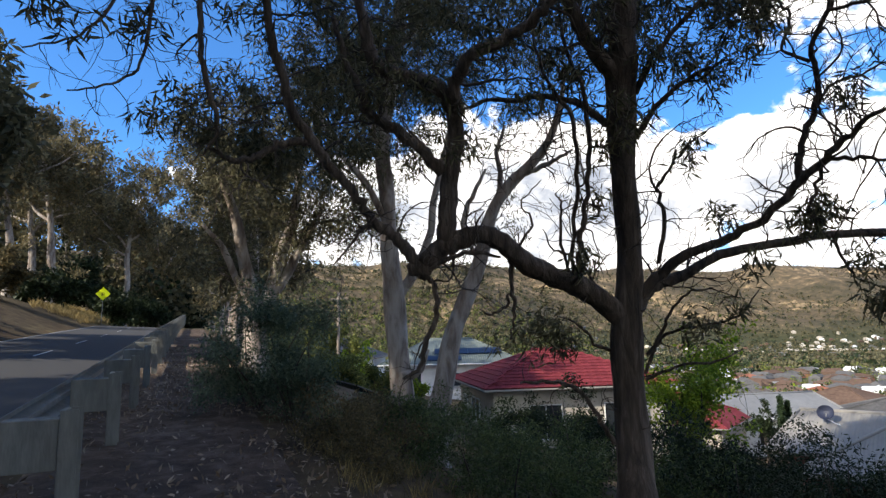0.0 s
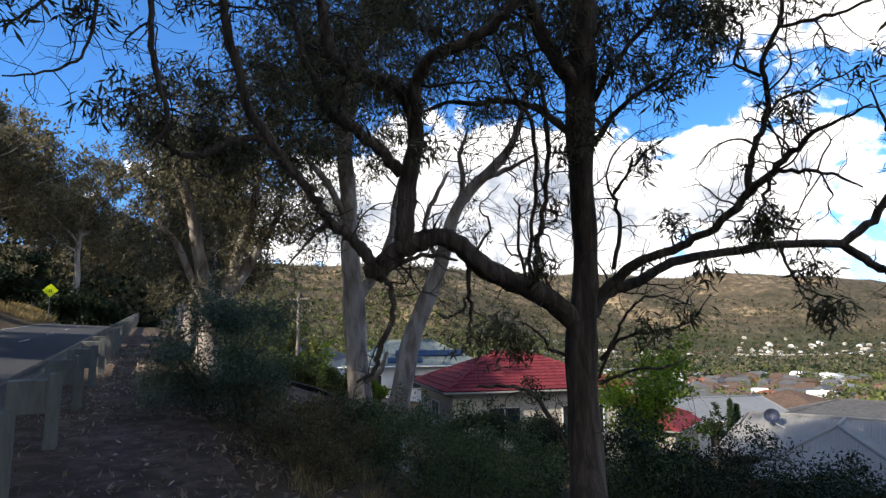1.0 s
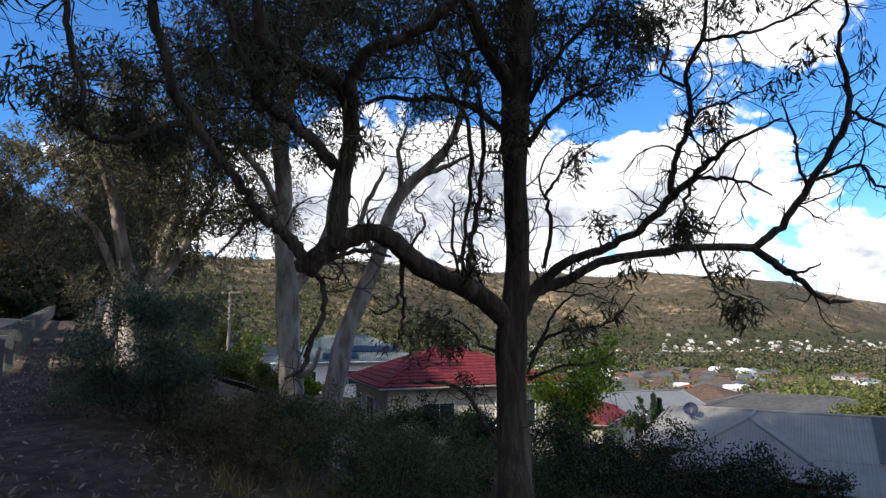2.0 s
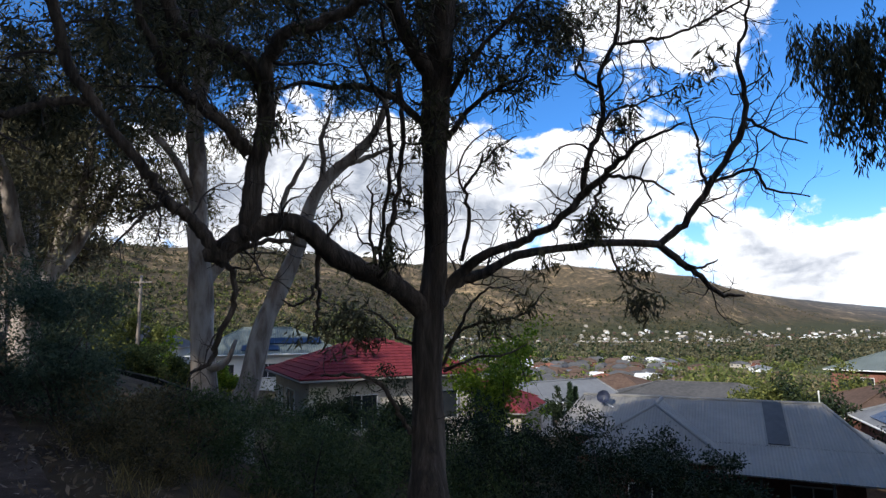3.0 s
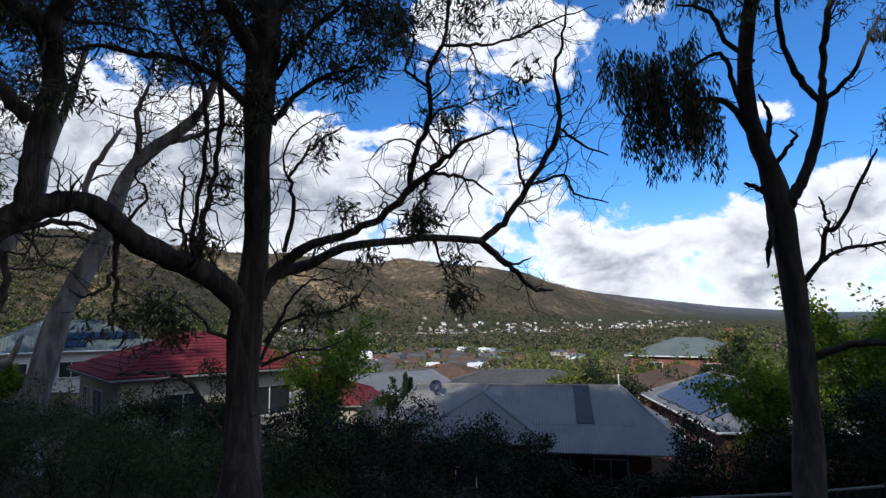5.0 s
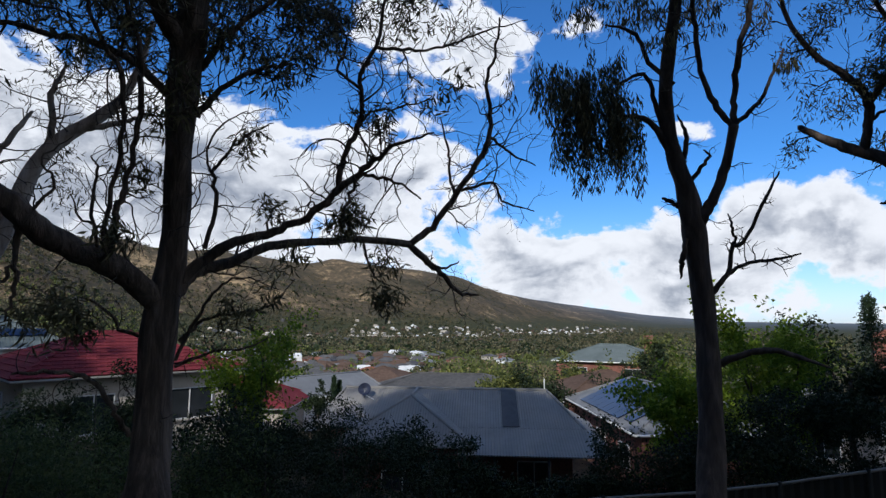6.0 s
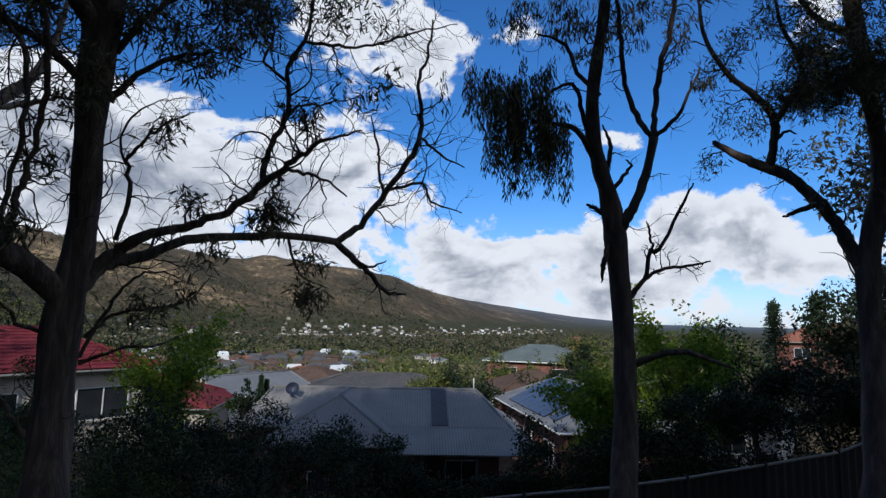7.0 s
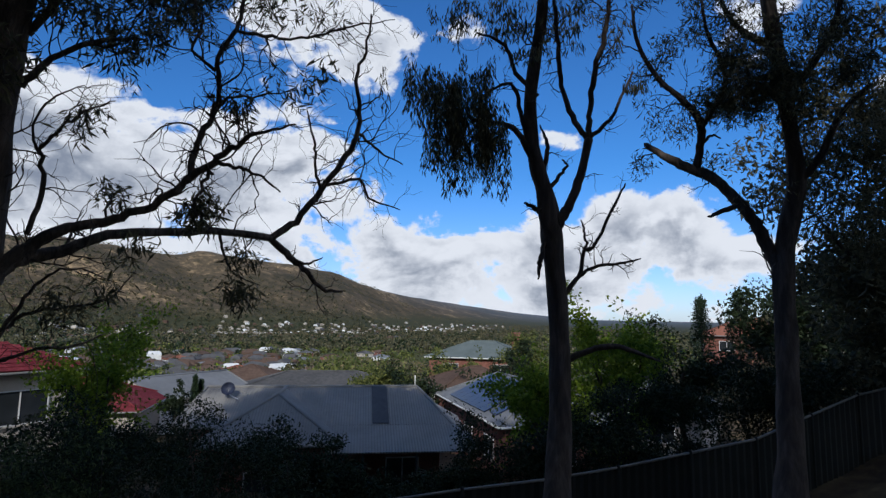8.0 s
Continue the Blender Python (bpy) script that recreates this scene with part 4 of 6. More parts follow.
C = Tree((-11.64, 12.45, gz(-11.64, 12.45) - 0.1), "many-stemmed gnarled pale gum tree on the road verge", M_PALE_BARK, 16)
limb(C, "trunk", [(-11.64, 12.45, min(gz(-11.64, 12.45) - 0.25, 1.40), 0.382), (-11.64, 12.45, 1.70, 0.332), (-11.66, 12.42, 2.09, 0.282), (-11.71, 12.32, 2.95, 0.216), (-11.81, 12.05, 4.04, 0.166), (-11.86, 11.74, 5.11, 0.133), (-11.99, 11.19, 6.27, 0.083)])
limb(C, "limb", [(-11.61, 12.47, 2.14, 0.216), (-11.31, 12.66, 3.11, 0.183), (-11.00, 12.73, 4.22, 0.150), (-10.66, 12.78, 5.18, 0.116), (-10.34, 12.58, 6.57, 0.066)])
limb(C, "limb", [(-11.49, 12.55, 2.48, 0.166), (-10.93, 12.91, 3.59, 0.133), (-10.42, 13.12, 4.55, 0.100), (-9.93, 13.24, 5.52, 0.050)])
limb(C, "limb", [(-11.71, 12.33, 2.79, 0.116), (-11.96, 12.04, 3.26, 0.100), (-12.17, 11.67, 4.18, 0.083), (-12.46, 11.23, 4.76, 0.050)])
twig_out(C, 4.0, 1.5, lambda q: 0.9 if q[2] > 4.0 else 0.25, r_max=0.03)
mass = np.vstack([cloud_points(C.rng, (-12.0, 13.0, 7.6), (3.6, 2.8, 2.4), 460), cloud_points(C.rng, (-9.6, 14.2, 5.4), (1.8, 1.8, 1.7), 200), cloud_points(C.rng, (-13.6, 12.6, 5.0), (2.0, 1.6, 1.4), 130)])
dress(C, M_GUM, 24, 0.17, 0.36, 0.09, 0.6, mass)


def gum(x, y, height, crown_r, seed, label, leaf, bark=None, lean=0.06, size=0.3, per=24, name="gum_tree", group="", bare=0.45, count=1.0, clump=0.17):
    """A tall gum: bare lower trunk, rising limbs, open lumpy crown."""
    z = gz(x, y) - 0.2
    t = Tree((x, y, z), label, bark or M_PALE_BARK, seed, "tree", group, name)
    rng = t.rng
    a, r = rng.uniform(0, 6.28), height * 0.017 + 0.05
    bend = np.array([math.cos(a), math.sin(a)]) * lean * height
    rows = [(x + bend[0] * k * k + rng.normal(0, 0.02) * height * 0.3, y + bend[1] * k * k + rng.normal(0, 0.02) * height * 0.3, z + height * 0.86 * k, r * (1.25 - 1.05 * k)) for k in np.linspace(0, 1, 7)]
    limb(t, "trunk", rows)
    for i in range(7):
        k = bare + (0.9 - bare) * i / 7
        b = np.array(rows[0]) + (np.array(rows[-1]) - np.array(rows[0])) * k
        j = min(5, int(k * 6))
        f = k * 6 - j
        b = np.array(rows[j]) * (1 - f) + np.array(rows[j + 1]) * f
        w = rng.uniform(0, 6.28)
        L = crown_r * rng.uniform(0.6, 1.0)
        d = np.array([math.cos(w) * L, math.sin(w) * L, L * rng.uniform(0.5, 1.1)])
        limb(t, "limb", [(*(b[:3]), b[3] * 0.6), (*(b[:3] + d * 0.3 + rng.normal(0, 0.05, 3) * L), b[3] * 0.5), (*(b[:3] + d * 0.65 + rng.normal(0, 0.08, 3) * L), b[3] * 0.35), (*(b[:3] + d), 0.02)])
    twig_out(t, 1.5 * count, crown_r * 0.45, lambda q: 1.0 if q[2] - z > height * bare else 0.1, r_max=0.04, second=2)
    dress(t, leaf, per, size, crown_r * clump, 0.16, 0.5)
    return t


def bush(x, y, w, h, seed, leaf, label, size=0.09, n=130, per=22, name="shrub", group="", slim=0.2, sink=0.15, depth=None):
    """A shrub: several stems from the root, leaf clumps with gaps."""
    z = gz(x, y) - sink
    t = Tree((x, y, z), label, M_TWIG, seed, "shrub", group, name)
    rng = t.rng
    pts = cloud_points(rng, (x, y, z + h * 0.55), (w / 2, (depth or w) / 2, h * 0.5), n, 0.25)
    for c in pts[:: max(1, n // 9)][:9]:
        root = np.array([x, y, z]) + np.append(rng.normal(0, 0.06, 2) * w, 0)
        mid = (root + c) / 2 + rng.normal(0, 0.08, 3) * w
        t.twigs.append(spline([(*root, 0.025), (*mid, 0.016), (*c, 0.005)], 4))
    dress(t, leaf, per, size, w * 0.075 + 0.05, slim, 0.1, pts)
    return t


# ---- roadside: forest across the road, verge shrubs ----
for i, (hd, d, h, cr, lf) in enumerate([(-58.6, 66, 18.4, 6.0, M_FOREST), (-53.3, 80, 19.2, 6.0, M_FOREST), (-50.3, 98, 16.8, 6.0, M_FOREST), (-61.5, 62, 16.8, 6.5, M_FOREST), (-56.2, 92, 21.6, 8, M_GUM), (-60.0, 88, 22.4, 8, M_FOREST),
                                        (-52.0, 112, 20.8, 8, M_FOREST), (-54.6, 116, 24.0, 8.5, M_FOREST), (-48.8, 118, 19.2, 8, M_GUM), (-63.5, 78, 21.6, 8, M_FOREST), (-57.5, 112, 24.0, 8.5, M_FOREST), (-61.5, 108, 24.8, 8.5, M_FOREST), (-50.5, 132, 22.4, 9, M_GUM),
                                        (-47.0, 104, 16.0, 7, M_FOREST), (-45.4, 88, 14.4, 6.5, M_FOREST), (-65, 60, 17.6, 6.5, M_FOREST), (-59.5, 130, 26.4, 9, M_GUM), (-46.0, 128, 19.2, 8, M_FOREST)]):
    x, y = from_head(hd, d)
    gum(x, y, h, cr, 40 + i, "tall pale-trunked gum tree on the bank across the road", lf, size=0.5, per=15, group="gum trees across the road", count=1.0, bare=0.52 if i < 2 else 0.36 + 0.06 * (i % 4), lean=0.12, clump=0.11)
for i, (s, n, h, cr) in enumerate([(25, 1.9, 11.5, 3.6), (31, 2.8, 13, 4.2), (38, 2.4, 14, 4.6), (46, 3.4, 15, 5.0), (55, 3.0, 16, 5.2), (67, 3.5, 17, 5.5)]):
    x, y = lay(s, n)
    gum(x, y, h, cr, 60 + i, "grey-limbed gum tree on the downhill verge", M_FOREST if i % 2 else M_GUM, size=0.26, per=13, bare=0.25, clump=0.11, group="gum trees on the verge", count=1.8)


# gums added out of view uphill, to keep the sun off the foreground
for i in range(33):
    s, n = -54 + 6.0 * (i % 11) + 2.2 * math.sin(i * 2.3), -11.5 - 7.5 * (i // 11) + 1.8 * math.cos(i * 1.7)
    x, y = lay(s, n)
    gum(x, y, 23 + 1.5 * math.sin(i * 1.9), 6.0, 400 + i, "unseen gum tree added on the bank to block the sun", M_GUM, size=0.7, per=24, group="gum trees across the road", bare=0.24, lean=0.05, clump=0.22, count=1.3)


# smaller unseen gums, added to shade the road and the verge
for i in range(4):
    x, y = lay(20 + 4.2 * i, -11.3 + 0.7 * math.cos(i * 2.1))
    gum(x, y, 13 + 0.8 * math.sin(i * 1.9), 3.8, 450 + i, "unseen gum tree added on the bank to block the sun", M_GUM, size=0.6, per=22, group="gum trees across the road", bare=0.2, lean=0.03, clump=0.24, count=1.3)


# ---- guardrail, road marks, sign, poles ----
def box(bm, x0, x1, y0, y1, z0, z1, bevel=0.0):
    vs = [bm.verts.new((x, y, z)) for z in (z0, z1) for x, y in ((x0, y0), (x1, y0), (x1, y1), (x0, y1))]
    fs = [bm.faces.new([vs[i] for i in f]) for f in ((3, 2, 1, 0), (4, 5, 6, 7), (0, 1, 5, 4), (1, 2, 6, 5), (2, 3, 7, 6), (3, 0, 4, 7))]
    if bevel:
        bmesh.ops.bevel(bm, geom=list({e for f in fs for e in f.edges}), offset=bevel, segments=1, affect="EDGES")
    return bm


def road_z(s):
    return 0.055 * max(-25, min(112, s))


rail = thing("guardrail", (*lay(5, -1.4), road_z(5)), "galvanised corrugated-beam guardrail on weathered posts beside road", "guardrail")
turn = math.degrees(HEAD)


def rail_frame(s, n, z):
    x, y = lay(s, n)
    return rail.matrix_world.inverted() @ pose(x, y, z, math.degrees(math.atan(0.055)), 0, -turn)


# W profile of the beam, swept along the road
prof = [(-0.02, 0.80), (0.0, 0.785), (0.075, 0.74), (0.075, 0.70), (0.0, 0.66), (0.0, 0.62), (0.075, 0.58), (0.075, 0.54), (0.0, 0.495), (-0.02, 0.48)]
for k in range(-2, 24):
    s0, s1 = 1.0 + 4.1 * k - 0.05, 1.0 + 4.1 * (k + 1) + 0.05
    V, off = [], 0.004 * (k % 2)
    for s in (s0, s1):
        for side in (0, 1):
            for dn, h in prof:
                x, y = lay(s, -1.52 - dn * 1.0 - off + 0.006 * side)
                V.append((x - rail.location.x, y - rail.location.y, road_z(s) + h - rail.location.z))
    m = len(prof)
    F = [(i, i + 1, 2 * m + i + 1, 2 * m + i) for i in range(m - 1)] + [(m + i + 1, m + i, 3 * m + i, 3 * m + i + 1) for i in range(m - 1)]
    F += [(m, 0, 2 * m, 3 * m), (m - 1, 2 * m - 1, 4 * m - 1, 3 * m - 1)]
    child("beam", mesh_of("beam", V, F, M_BEAM), rail)
bm = bmesh.new()
box(bm, -0.09, 0.09, -0.02, 0.02, -0.35, 0.86, 0.004)
box(bm, -0.09, -0.077, -0.10, -0.02, -0.35, 0.86)
box(bm, 0.077, 0.09, -0.10, -0.02, -0.35, 0.86)
post_me = part("post", bm, M_POST, rail).data
bpy.data.objects.remove([o for o in rail.children if o.name.startswith("post")][0])
bm = bmesh.new()
box(bm, -0.07, 0.07, 0.0, 0.36, 0.44, 0.80, 0.006)
block_me = part("spacer_block", bm, M_POST, rail).data
bpy.data.objects.remove([o for o in rail.children if o.name.startswith("spacer")][0])
for k in range(-3, 36):
    s = 5.15 + 2.65 * k
    p = child("post", post_me, rail)
    p.matrix_basis = rail_frame(s, -1.08, road_z(s)) @ pose(0, 0, 0, 0, random.uniform(-1.5, 1.5), 90 + random.uniform(-4, 4))
    b = child("spacer_block", block_me, p)
    b.matrix_basis = pose(0, 0.022, 0)
for k in range(-3, 17):
    tagged(ribbon("road_line", 7 * k, 7 * k + 2.8, -4.62, -4.5, 0.055, M_PAINT, 0.65, 4), "worn white painted centre dash", "road line", "centre dashes", "structure")
tagged(ribbon("road_edge_line", -30, 120, -7.2, -7.1, 0.056, M_PAINT, 1.0, 4), "worn white painted edge line", "road line", kind="structure")


def tube_part(name, pts, mat, parent, sides=10, label=""):
    V, F = tube(np.array(pts, float), sides)
    return child(name, clean_quads(name, V, F, mat), parent, label)


x, y = lay(62.0, -7.9)
z = gz(x, y) + 0.9
sign = thing("road_sign", (x, y, z), "yellow diamond pedestrian warning sign on a steel post", "sign", rz=47.7)
tube_part("post", [(0, 0, -1.2, 0.04), (0, 0, 1.2, 0.03), (0, 0, 2.35, 0.03)], M_BEAM, sign)
bm = bmesh.new()
for r, y0, y1 in ((0.62, -0.06, -0.04),):
    c = bmesh.ops.create_cone(bm, cap_ends=True, segments=4, radius1=r, radius2=r, depth=0.02, matrix=Matrix.Translation((0, -0.05, 1.95)) @ Matrix.Rotation(radians(90), 4, "X"))
plate = part("plate", bm, M_SIGN, sign, "fluorescent yellow diamond plate")
bm = bmesh.new()
for u in (-0.07, 0.07):
    box(bm, u - 0.028, u + 0.028, -0.068, -0.062, 1.87, 2.02)
    box(bm, u - 0.022, u + 0.022, -0.068, -0.062, 2.04, 2.09)
    box(bm, u - 0.045, u - 0.012, -0.068, -0.062, 1.78, 1.87)
    box(bm, u + 0.008, u + 0.04, -0.068, -0.062, 1.79, 1.87)
part("symbol", bm, M_BLACK, plate, "black pictogram bars")
for s, n, h in ((90, -8.6, 9.0), (43.9, 10.0, 6.5)):
    x, y = lay(s, n)
    pole = thing("utility_pole", (x, y, gz(x, y) - 0.3), "weathered grey timber utility pole with crossarm", "pole")
    tube_part("shaft", [(0, 0, 0, 0.14), (0.02, 0, h / 2, 0.12), (0, 0, h, 0.10)], M_WOOD_POLE, pole)
    bm = bmesh.new()
    box(bm, -0.8, 0.8, -0.06, 0.06, h - 0.5, h - 0.38, 0.01)
    part("crossarm", bm, M_WOOD_POLE, pole)


# ---- houses ----
def slab(parent, name, poly, thick, mat, eave, label=""):
    """A roof slope with thickness; u runs along the eave for the ribs."""
    poly = [Vector(p) for p in poly]
    nrm = (poly[1] - poly[0]).cross(poly[2] - poly[0]).normalized()
    if nrm.z < 0:
        poly.reverse()
        nrm = -nrm
    e = Vector(eave).normalized()
    bm = bmesh.new()
    uvl = bm.loops.layers.uv.new("UVMap")
    top = [bm.verts.new(p) for p in poly]
    bot = [bm.verts.new(p - nrm * thick) for p in poly]
    bm.faces.new(top)
    bm.faces.new(list(reversed(bot)))
    for i in range(len(top)):
        j = (i + 1) % len(top)
        bm.faces.new((top[i], bot[i], bot[j], top[j]))
    for f in bm.faces:
        for l in f.loops:
            l[uvl].uv = (l.vert.co.dot(e), l.vert.co.z)
    return part(name, bm, mat, parent, label)


def roof(parent, x0, x1, y0, y1, za, zb, inset0, inset1, mat, axis="x", trim=None, thick=0.1):
    """Hip (inset > 0) or gable (inset 0) roof over a rectangle: eave za, ridge zb."""
    if axis == "x":
        ym = (y0 + y1) / 2
        A, B, C, D_ = (x0, y0, za), (x1, y0, za), (x1, y1, za), (x0, y1, za)
        R0, R1 = (x0 + inset0, ym, zb), (x1 - inset1, ym, zb)
        slopes = [((A, B, R1, R0), (1, 0, 0)), ((C, D_, R0, R1), (1, 0, 0))]
        ends = [((D_, A, R0), (0, 1, 0), inset0), ((B, C, R1), (0, 1, 0), inset1)]
    else:
        xm = (x0 + x1) / 2
        A, B, C, D_ = (x0, y0, za), (x1, y0, za), (x1, y1, za), (x0, y1, za)
        R0, R1 = (xm, y0 + inset0, zb), (xm, y1 - inset1, zb)
        slopes = [((B, C, R1, R0), (0, 1, 0)), ((D_, A, R0, R1), (0, 1, 0))]
        ends = [((A, B, R0), (1, 0, 0), inset0), ((C, D_, R1), (1, 0, 0), inset1)]
    body = new("roof")
    body.parent = parent
    for poly, e in slopes:
        slab(body, "slope", poly, thick, mat, e)
    for poly, e, inset in ends:
        slab(body, "slope" if inset > 0.01 else "gable_end", poly, thick, mat if inset > 0.01 else M_RENDER, e)
    cap = trim or mat
    tube_part("ridge_cap", [(*R0, 0.09), ((R0[0] + R1[0]) / 2, (R0[1] + R1[1]) / 2, zb, 0.09), (*R1, 0.09)], cap, body, 6)
    for p, q in ((A, R0), (D_, R0), (B, R1), (C, R1)) if axis == "x" else ((A, R0), (B, R0), (C, R1), (D_, R1)):
        tube_part("hip_cap", [(*p, 0.07), ((p[0] + q[0]) / 2, (p[1] + q[1]) / 2, (p[2] + q[2]) / 2 + 0.01, 0.07), (*q, 0.07)], cap, body, 6)
    for p, q in ((A, B), (B, C), (C, D_), (D_, A)):
        tube_part("gutter", [(*p[:2], za - 0.07, 0.065), ((p[0] + q[0]) / 2, (p[1] + q[1]) / 2, za - 0.07, 0.065), (*q[:2], za - 0.07, 0.065)], M_WHITE if mat in (M_ROOF_GREEN, M_ROOF_PALE) else M_ROOF_GREY, body, 6)
    return body


def window(parent, x, y, z, w, h, face):
    """A framed window proud of a wall; face is its outward heading in the house's axes."""
    fr = child("window", None, parent)
    fr.matrix_basis = pose(x, y, z, 0, 0, face)
    bm = bmesh.new()
    t = 0.045
    for a in ((-w / 2, w / 2, -h / 2, -h / 2 + t), (-w / 2, w / 2, h / 2 - t, h / 2), (-w / 2, -w / 2 + t, -h / 2 + t, h / 2 - t), (w / 2 - t, w / 2, -h / 2 + t, h / 2 - t), (-t / 2, t / 2, -h / 2 + t, h / 2 - t)):
        box(bm, a[0], a[1], -0.05, 0.02, a[2], a[3])
    part("frame", bm, M_WHITE, fr)
    for s in (-1, 1):
        bm = bmesh.new()
        c = s * (w / 4 - t / 4)
        box(bm, c - w / 4 + t * 0.7, c + w / 4 - t * 0.7, -0.02, -0.005, -h / 2 + t, h / 2 - t)
        part("pane", bm, M_GLASS, fr)
    bm = bmesh.new()
    box(bm, -w / 2 - 0.08, w / 2 + 0.08, -0.09, 0.0, -h / 2 - 0.07, -h / 2 - 0.002)
    part("sill", bm, M_RENDER, fr)


def walls(parent, x0, x1, y0, y1, z0, z1, mat):
    for a in ((x0, x1, y0, y0 + 0.2), (x0, x1, y1 - 0.2, y1), (x0, x0 + 0.2, y0 + 0.2, y1 - 0.2), (x1 - 0.2, x1, y0 + 0.2, y1 - 0.2)):
        bm = bmesh.new()
        box(bm, *a, z0, z1)
        part("wall", bm, mat, parent)


def house(x, y, z, head, label, name="house", group=""):
    return thing(name, (x, y, z), label, "house", group, rz=-head)


def panels(parent, origin, u, v, nu, nv, w, h, gap=0.02):
    """Solar panels on a slope from its corner along unit vectors u and v."""
    o, u, v = Vector(origin), Vector(u).normalized(), Vector(v).normalized()
    n = u.cross(v).normalized()
    if n.z < 0:
        n = -n
    arr = new("solar_array")
    arr.parent = parent
    for i in range(nu):
        for j in range(nv):
            a = o + u * (i * (w + gap)) + v * (j * (h + gap)) + n * 0.06
            bm = bmesh.new()
            c = [a, a + u * w, a + u * w + v * h, a + v * h]
            top = [bm.verts.new(p + n * 0.04) for p in c]
            bot = [bm.verts.new(p) for p in c]
            bm.faces.new(top)
            bm.faces.new(list(reversed(bot)))
            for k in range(4):
                bm.faces.new((top[k], bot[k], bot[(k + 1) % 4], top[(k + 1) % 4]))
            bmesh.ops.recalc_face_normals(bm, faces=bm.faces)
            part("solar_panel", bm, M_SOLAR, arr)


# grey sheet-metal house below the path
G_ = house(8.43, 24.49, -3.48, 19, "large low house with grey corrugated metal roof among bushes")
roof(G_, -7.5, 4.6, 0.6, 7.6, 0.4, 1.66, 0.6, 1.3, M_ROOF_GREY)
roof(G_, -6.1, -0.3, -1.5, 4.1, 0.02, 1.64, 3.0, 0.0, M_ROOF_GREY, "y")
slab(G_, "verandah_roof", [(-0.9, -1.6, -0.3), (5.5, -1.6, -0.3), (4.62, 0.65, 0.40), (-0.9, 0.65, 0.40)], 0.06, M_ROOF_GREY, (1, 0, 0))
slab(G_, "verandah_roof", [(5.5, -1.6, -0.3), (5.9, 7.2, -0.3), (4.62, 7.5, 0.40), (4.62, 0.65, 0.40)], 0.06, M_ROOF_GREY, (0, 1, 0))
walls(G_, -7.0, 4.1, 1.1, 7.1, -4.5, 0.35, M_BRICK)
walls(G_, -5.7, -0.7, -1.1, 1.08, -4.5, -0.05, M_BRICK)
for vx in (0.6, 2.8, 5.0):
    tube_part("verandah_post", [(vx, -1.45, -4.4, 0.05), (vx, -1.45, -2, 0.05), (vx, -1.45, -0.32, 0.05)], M_BLACK, G_, 8)
window(G_, 2.4, 1.08, -1.7, 1.5, 1.2, 0)
window(G_, -3.2, -1.12, -1.7, 1.8, 1.2, 0)
bm = bmesh.new()
box(bm, 1.0, 1.75, 0.65, 4.05, 0.0, 0.02)
for v in bm.verts:
    v.co.z += 0.43 + 1.26 * (v.co.y - 0.6) / 3.5
part("roof_strip", bm, surface("translucent_strip", [(0.075, 0.08, 0.085), (0.11, 0.115, 0.12)], 3, 4, 0.95, spec=0.02), G_, "darker translucent roof strip")
dish = thing("satellite_dish", (0, 0, 0), "dark round satellite dish on grey metal roof", "satellite dish")
dish.matrix_world = G_.matrix_world @ pose(-5.7, 3.0, 1.2, 0, 0, 0)
bm = bmesh.new()
bmesh.ops.create_uvsphere(bm, u_segments=20, v_segments=12, radius=0.9)
bmesh.ops.delete(bm, geom=[v for v in bm.verts if v.co.z > -0.62], context="VERTS")
bmesh.ops.translate(bm, verts=bm.verts, vec=(0, 0, 0.9))
bmesh.ops.scale(bm, verts=bm.verts, vec=(0.5, 0.5, 0.62))
bmesh.ops.rotate(bm, verts=bm.verts, cent=(0, 0, 0), matrix=Matrix.Rotation(radians(62), 3, "X"))
bmesh.ops.translate(bm, verts=bm.verts, vec=(0, 0, 0.45))
part("reflector", bm, surface("dish_blue_grey", [(0.02, 0.025, 0.05), (0.04, 0.05, 0.085)], 3, 3, 0.5), dish)
tube_part("arm", [(0, 0, 0.0, 0.025), (0.0, -0.1, 0.3, 0.025), (0.0, 0.0, 0.45, 0.02)], M_BEAM, dish, 6)
tube_part("feed_arm", [(0.0, 0, 0.25, 0.02), (0.3, -0.3, 0.15, 0.02), (0.55, -0.6, 0.1, 0.02)], M_WHITE, dish, 6)
dish_vent = thing("roof_vent", (0, 0, 0), "thin white vent pipe on the grey roof", "vent pipe")
dish_vent.matrix_world = G_.matrix_world @ pose(3.2, 4.1, 1.62)
tube_part("pipe", [(0, 0, 0, 0.03), (0, 0, 0.3, 0.03), (0, 0, 0.6, 0.03)], M_WHITE, dish_vent, 8)

# brick house with solar panels
S_ = house(16.7, 25.5, -3.8, 13, "brick house with pale metal hip roof and solar panels")
roof(S_, 0, 7.4, 0, 13.8, 0, 1.75, 3.2, 3.2, M_ROOF_PALE, "y")
walls(S_, 0.5, 6.9, 0.5, 13.3, -4.0, -0.04, M_BRICK)
panels(S_, (0.35, 3.4, 0.16), (0, 1, 0), (3.7, 0, 1.75), 7, 2, 1.05, 1.65)
panels(S_, (0.5, 1.8, 0.22), (0, 1, 0), (3.7, 0, 1.75), 1, 1, 1.05, 1.65)
for wy in (3.0, 7.0, 10.5):
    window(S_, 0.48, wy, -1.6, 1.6, 1.2, -90)
window(S_, 3.6, 0.48, -1.6, 1.8, 1.2, 0)

